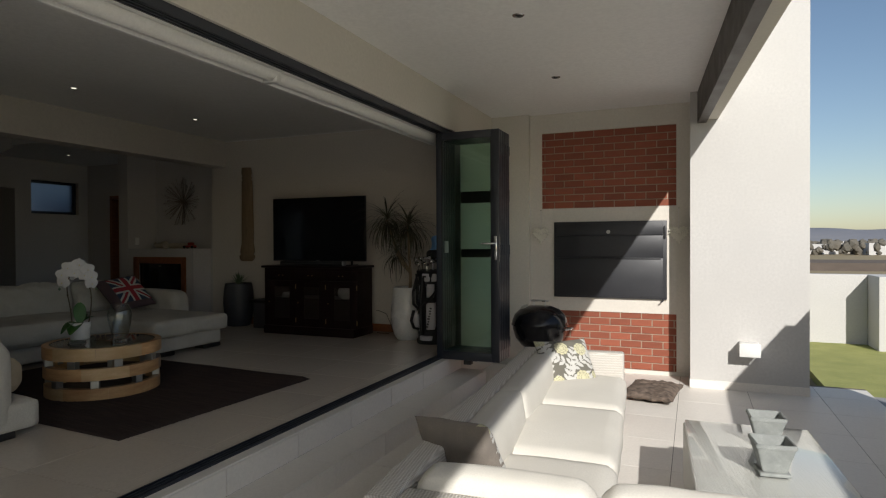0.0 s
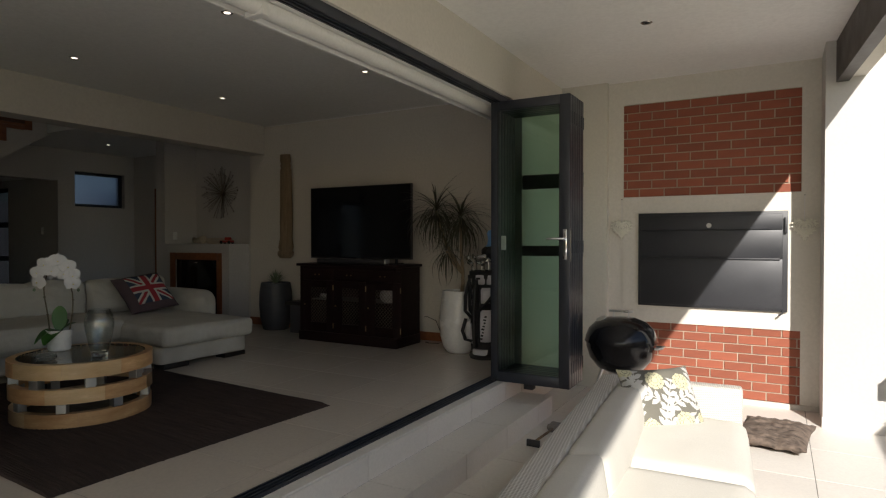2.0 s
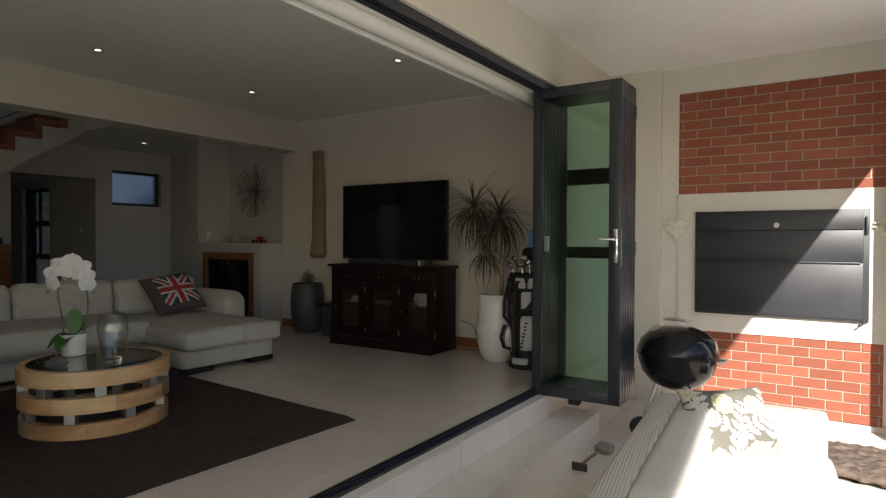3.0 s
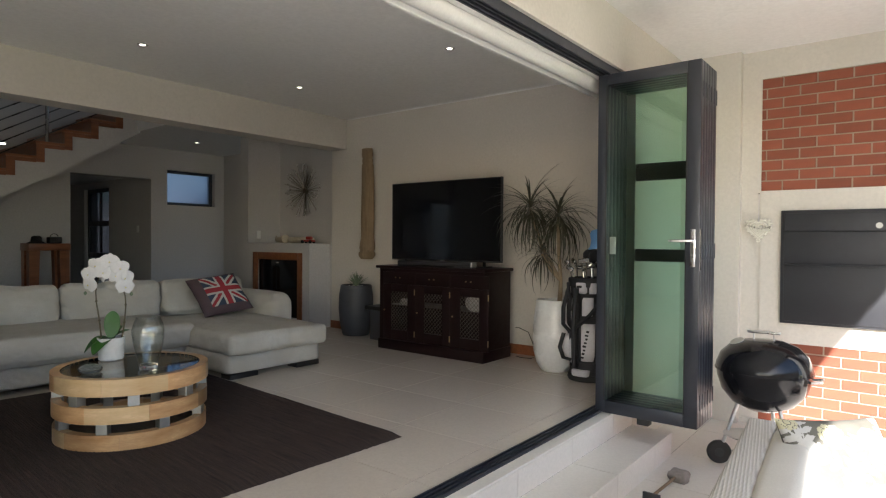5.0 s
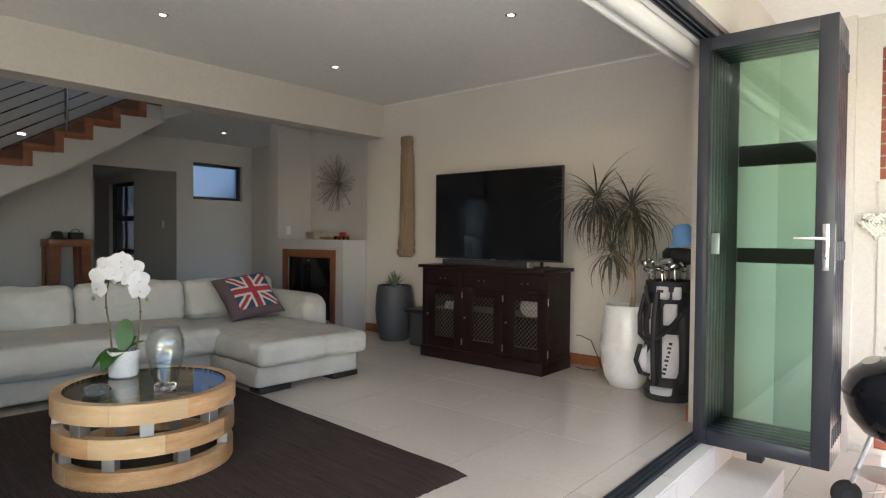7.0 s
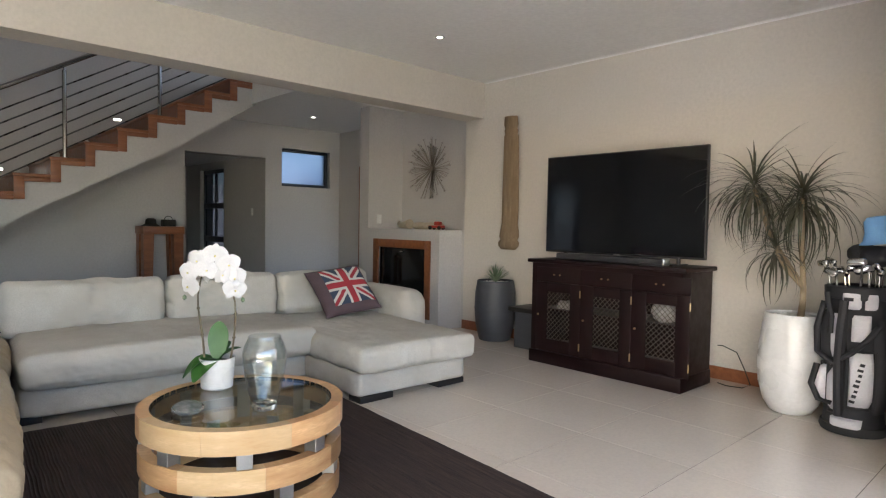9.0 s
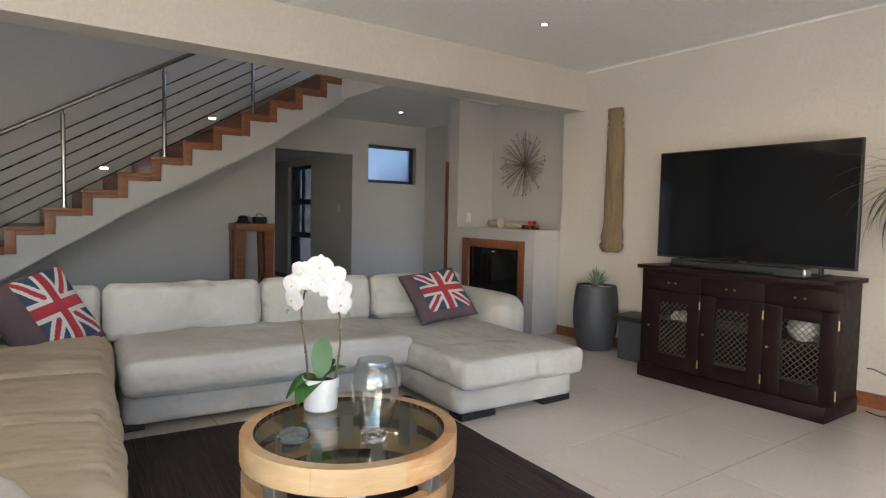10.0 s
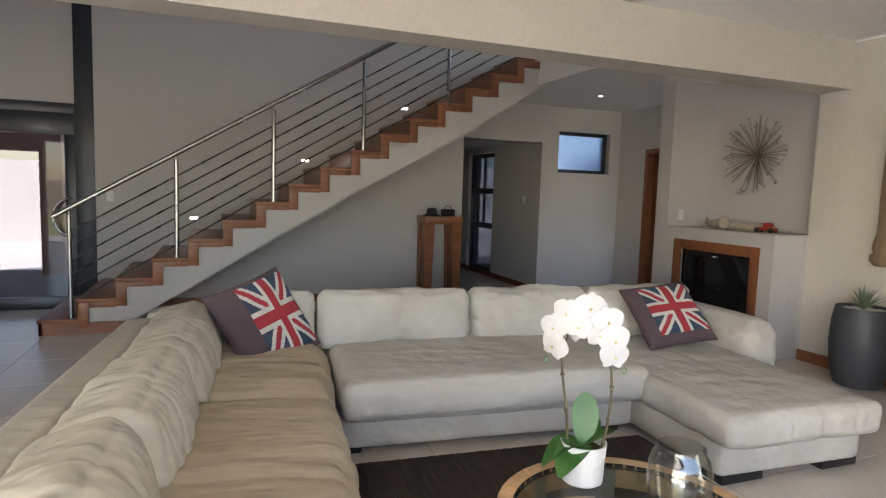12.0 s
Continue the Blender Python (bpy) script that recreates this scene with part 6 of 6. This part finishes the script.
for k in range(1300):
    x, y = rr.uniform(-20, 75), rr.uniform(78, 120)
    s = rr.uniform(0.3, 0.75)
    z = rr.uniform(0.0, 1.3)
    bmesh.ops.create_icosphere(bm, subdivisions=1, radius=s, matrix=Matrix.Translation((x, y, z)) @ pose(0, 0, 0, rr.uniform(0, 90), rr.uniform(0, 90), 0) @ Matrix.Diagonal((1, rr.uniform(0.6, 1), rr.uniform(0.5, 0.9), 1)))
solid("bushes", bm, BUSH, "dark belt of far bushes and small trees", "bushes", kind="stuff", smooth=0)
bm = B()
for k in range(26):
    x, y = rr.uniform(5, 70), rr.uniform(74, 110)
    w = rr.uniform(1.5, 4)
    box(bm, x, y, -0.2, x + w, y + 3, rr.uniform(0.9, 1.6))
solid("far_sheds", bm, PLASTER_WHITE, "pale specks of far farm sheds", "sheds", kind="stuff", smooth=0)
solid("earth_bank", prism(B(), [(40, -0.2), (41, 0.25), (46, 0.3), (48, -0.2)], "x", -60, 120), surface("dark_earth", (0.10, 0.075, 0.055), (0.15, 0.115, 0.085), 1, 1.0), "dark strip of bare earth behind the garden wall", "bank", kind="structure", smooth=0)
STONE = surface("river_stones", (0.34, 0.35, 0.36), (0.5, 0.5, 0.5), 3, 0.8)
bm = B()
for k in range(220):
    bmesh.ops.create_icosphere(bm, subdivisions=1, radius=rr.uniform(0.03, 0.09), matrix=Matrix.Translation((rr.uniform(-14.0, -12.2), rr.uniform(0.7, 2.3), 0.24)))
solid("garden_stones", bm, STONE, "grey river stones in a bed by the entrance", "stones", kind="stuff", smooth=0)

# ================================================================ pieces of floors and walls
def slab_mesh(name, w, d, h, mat, ch=0.0006):
    """A tile or brick with a small chamfer, its middle at the origin."""
    bm = B()
    x, y, z = w / 2, d / 2, h / 2
    lo = [bm.verts.new((sx * x, sy * y, -z)) for sx, sy in ((-1, -1), (1, -1), (1, 1), (-1, 1))]
    mid = [bm.verts.new((sx * x, sy * y, z - ch)) for sx, sy in ((-1, -1), (1, -1), (1, 1), (-1, 1))]
    top = [bm.verts.new((sx * (x - ch), sy * (y - ch), z)) for sx, sy in ((-1, -1), (1, -1), (1, 1), (-1, 1))]
    bm.faces.new(lo[::-1])
    bm.faces.new(top)
    for a, b in ((lo, mid), (mid, top)):
        for k in range(4):
            bm.faces.new((a[k], a[(k + 1) % 4], b[(k + 1) % 4], b[k]))
    return mesh_of(name, bm, mat, 0)


meshes = {}


def piece(name, parent, x0, y0, z0, x1, y1, z1, mat, turn=None):
    """A slab between two corners; pieces of one size share their mesh. turn 'y': its face looks to -y, 'x': to +x."""
    size = (x1 - x0, y1 - y0, z1 - z0)
    if turn == "y":
        dims, m = (size[0], size[2], size[1]), pose(0, 0, 0, 90)
    elif turn == "x":
        dims, m = (size[2], size[1], size[0]), pose(0, 0, 0, 0, 90)
    else:
        dims, m = size, Matrix.Identity(4)
    key = (name, mat.name, *(round(s, 4) for s in dims))
    if key not in meshes:
        meshes[key] = slab_mesh(name, *dims, mat)
    ob = new(name, meshes[key])
    ob.parent = parent
    ob.matrix_basis = Matrix.Translation(((x0 + x1) / 2, (y0 + y1) / 2, (z0 + z1) / 2)) @ m
    return ob


def tile_field(parent, x0, x1, y0, y1, top, pitch, gx, gy, mat, thick=0.012, joint=0.004):
    i0, i1 = math.floor((x0 - gx) / pitch), math.ceil((x1 - gx) / pitch)
    j0, j1 = math.floor((y0 - gy) / pitch), math.ceil((y1 - gy) / pitch)
    for i in range(i0, i1):
        for j in range(j0, j1):
            a0, a1 = max(gx + i * pitch + joint / 2, x0), min(gx + (i + 1) * pitch - joint / 2, x1)
            b0, b1 = max(gy + j * pitch + joint / 2, y0), min(gy + (j + 1) * pitch - joint / 2, y1)
            if a1 - a0 > 0.02 and b1 - b0 > 0.02:
                piece("tile", parent, a0, b0, top - thick, a1, b1, top, mat)


PITCH = 0.64
tile_field(floor, WALL_FAR, -3.127, -0.2, 8.75, F, PITCH, -3.27, 6.19, TILE_IN)
tile_field(floor, WALL_FAR, FX0, 8.75, 9.45, F, PITCH, -3.27, 6.19, TILE_IN)
tile_field(floor, WALL_FAR - 3.4, WALL_FAR, 6.1, 8.16, F, PITCH, -3.27, 6.19, TILE_IN)
tile_field(patio, -2.68, 1.0, 0.5, 8.83, 0.0, PITCH, -2.68, 7.1, TILE_OUT)
tile_field(patio, -2.95, -2.68, 7.66, 8.75, 0.0, PITCH, -2.68, 7.1, TILE_OUT)
tile_field(paving, 1.0, 3.2, 3.0, 8.6, -0.008, PITCH, 1.0, 7.1, surface("grey_paver", (0.24, 0.24, 0.25), (0.30, 0.30, 0.31), 5, 0.7))
for j in range(-4, 12):
    y0, y1 = 0.9 + PITCH * j, 0.9 + PITCH * (j + 1) - 0.004
    y1 = min(y1, 7.64)
    if y1 - y0 < 0.05 or y0 < -1:
        continue
    piece("tile", steps, -3.028, y0, F - 0.012, -2.955, y1, F, TILE_OUT)
    piece("tile", steps, -2.965, y0, F / 2, -2.953, y1, F - 0.014, TILE_OUT, "x")
    piece("tile", steps, -2.953, y0, F / 2 - 0.012, -2.668, y1, F / 2, TILE_OUT)
    piece("tile", steps, -2.68, y0, 0.0, -2.668, y1, F / 2 - 0.014, TILE_OUT, "x")

# Brick panels over and under the braai, on a mortar bed.
BL, BH, JT = 0.2225, 0.0716, 0.012
for z0, z1, start in ((1.93, 2.85, 0.0), (0.045, 0.70, 0.5)):
    panel = solid("brick_panel", box(B(), -2.335, PY + 0.009, z0, -0.80, PY + 0.0295, z1), MORTAR, "panel of red face bricks with pale mortar joints", "brick panel", kind="structure", smooth=0)
    row, z = 0, z0 + 0.004
    while z < z1 - 0.02:
        top = min(z + BH, z1 - 0.002)
        x = -2.335 + 0.002 - (0.195 if row % 2 else 0.078) - start * 0.1
        while x < -0.80:
            a, b = max(x, -2.333), min(x + BL, -0.802)
            if b - a > 0.012:
                piece("brick", panel, a, PY - 0.001, z, b, PY + 0.020, top, BRICK, "y")
            x += BL + JT
        row, z = row + 1, z + BH + JT
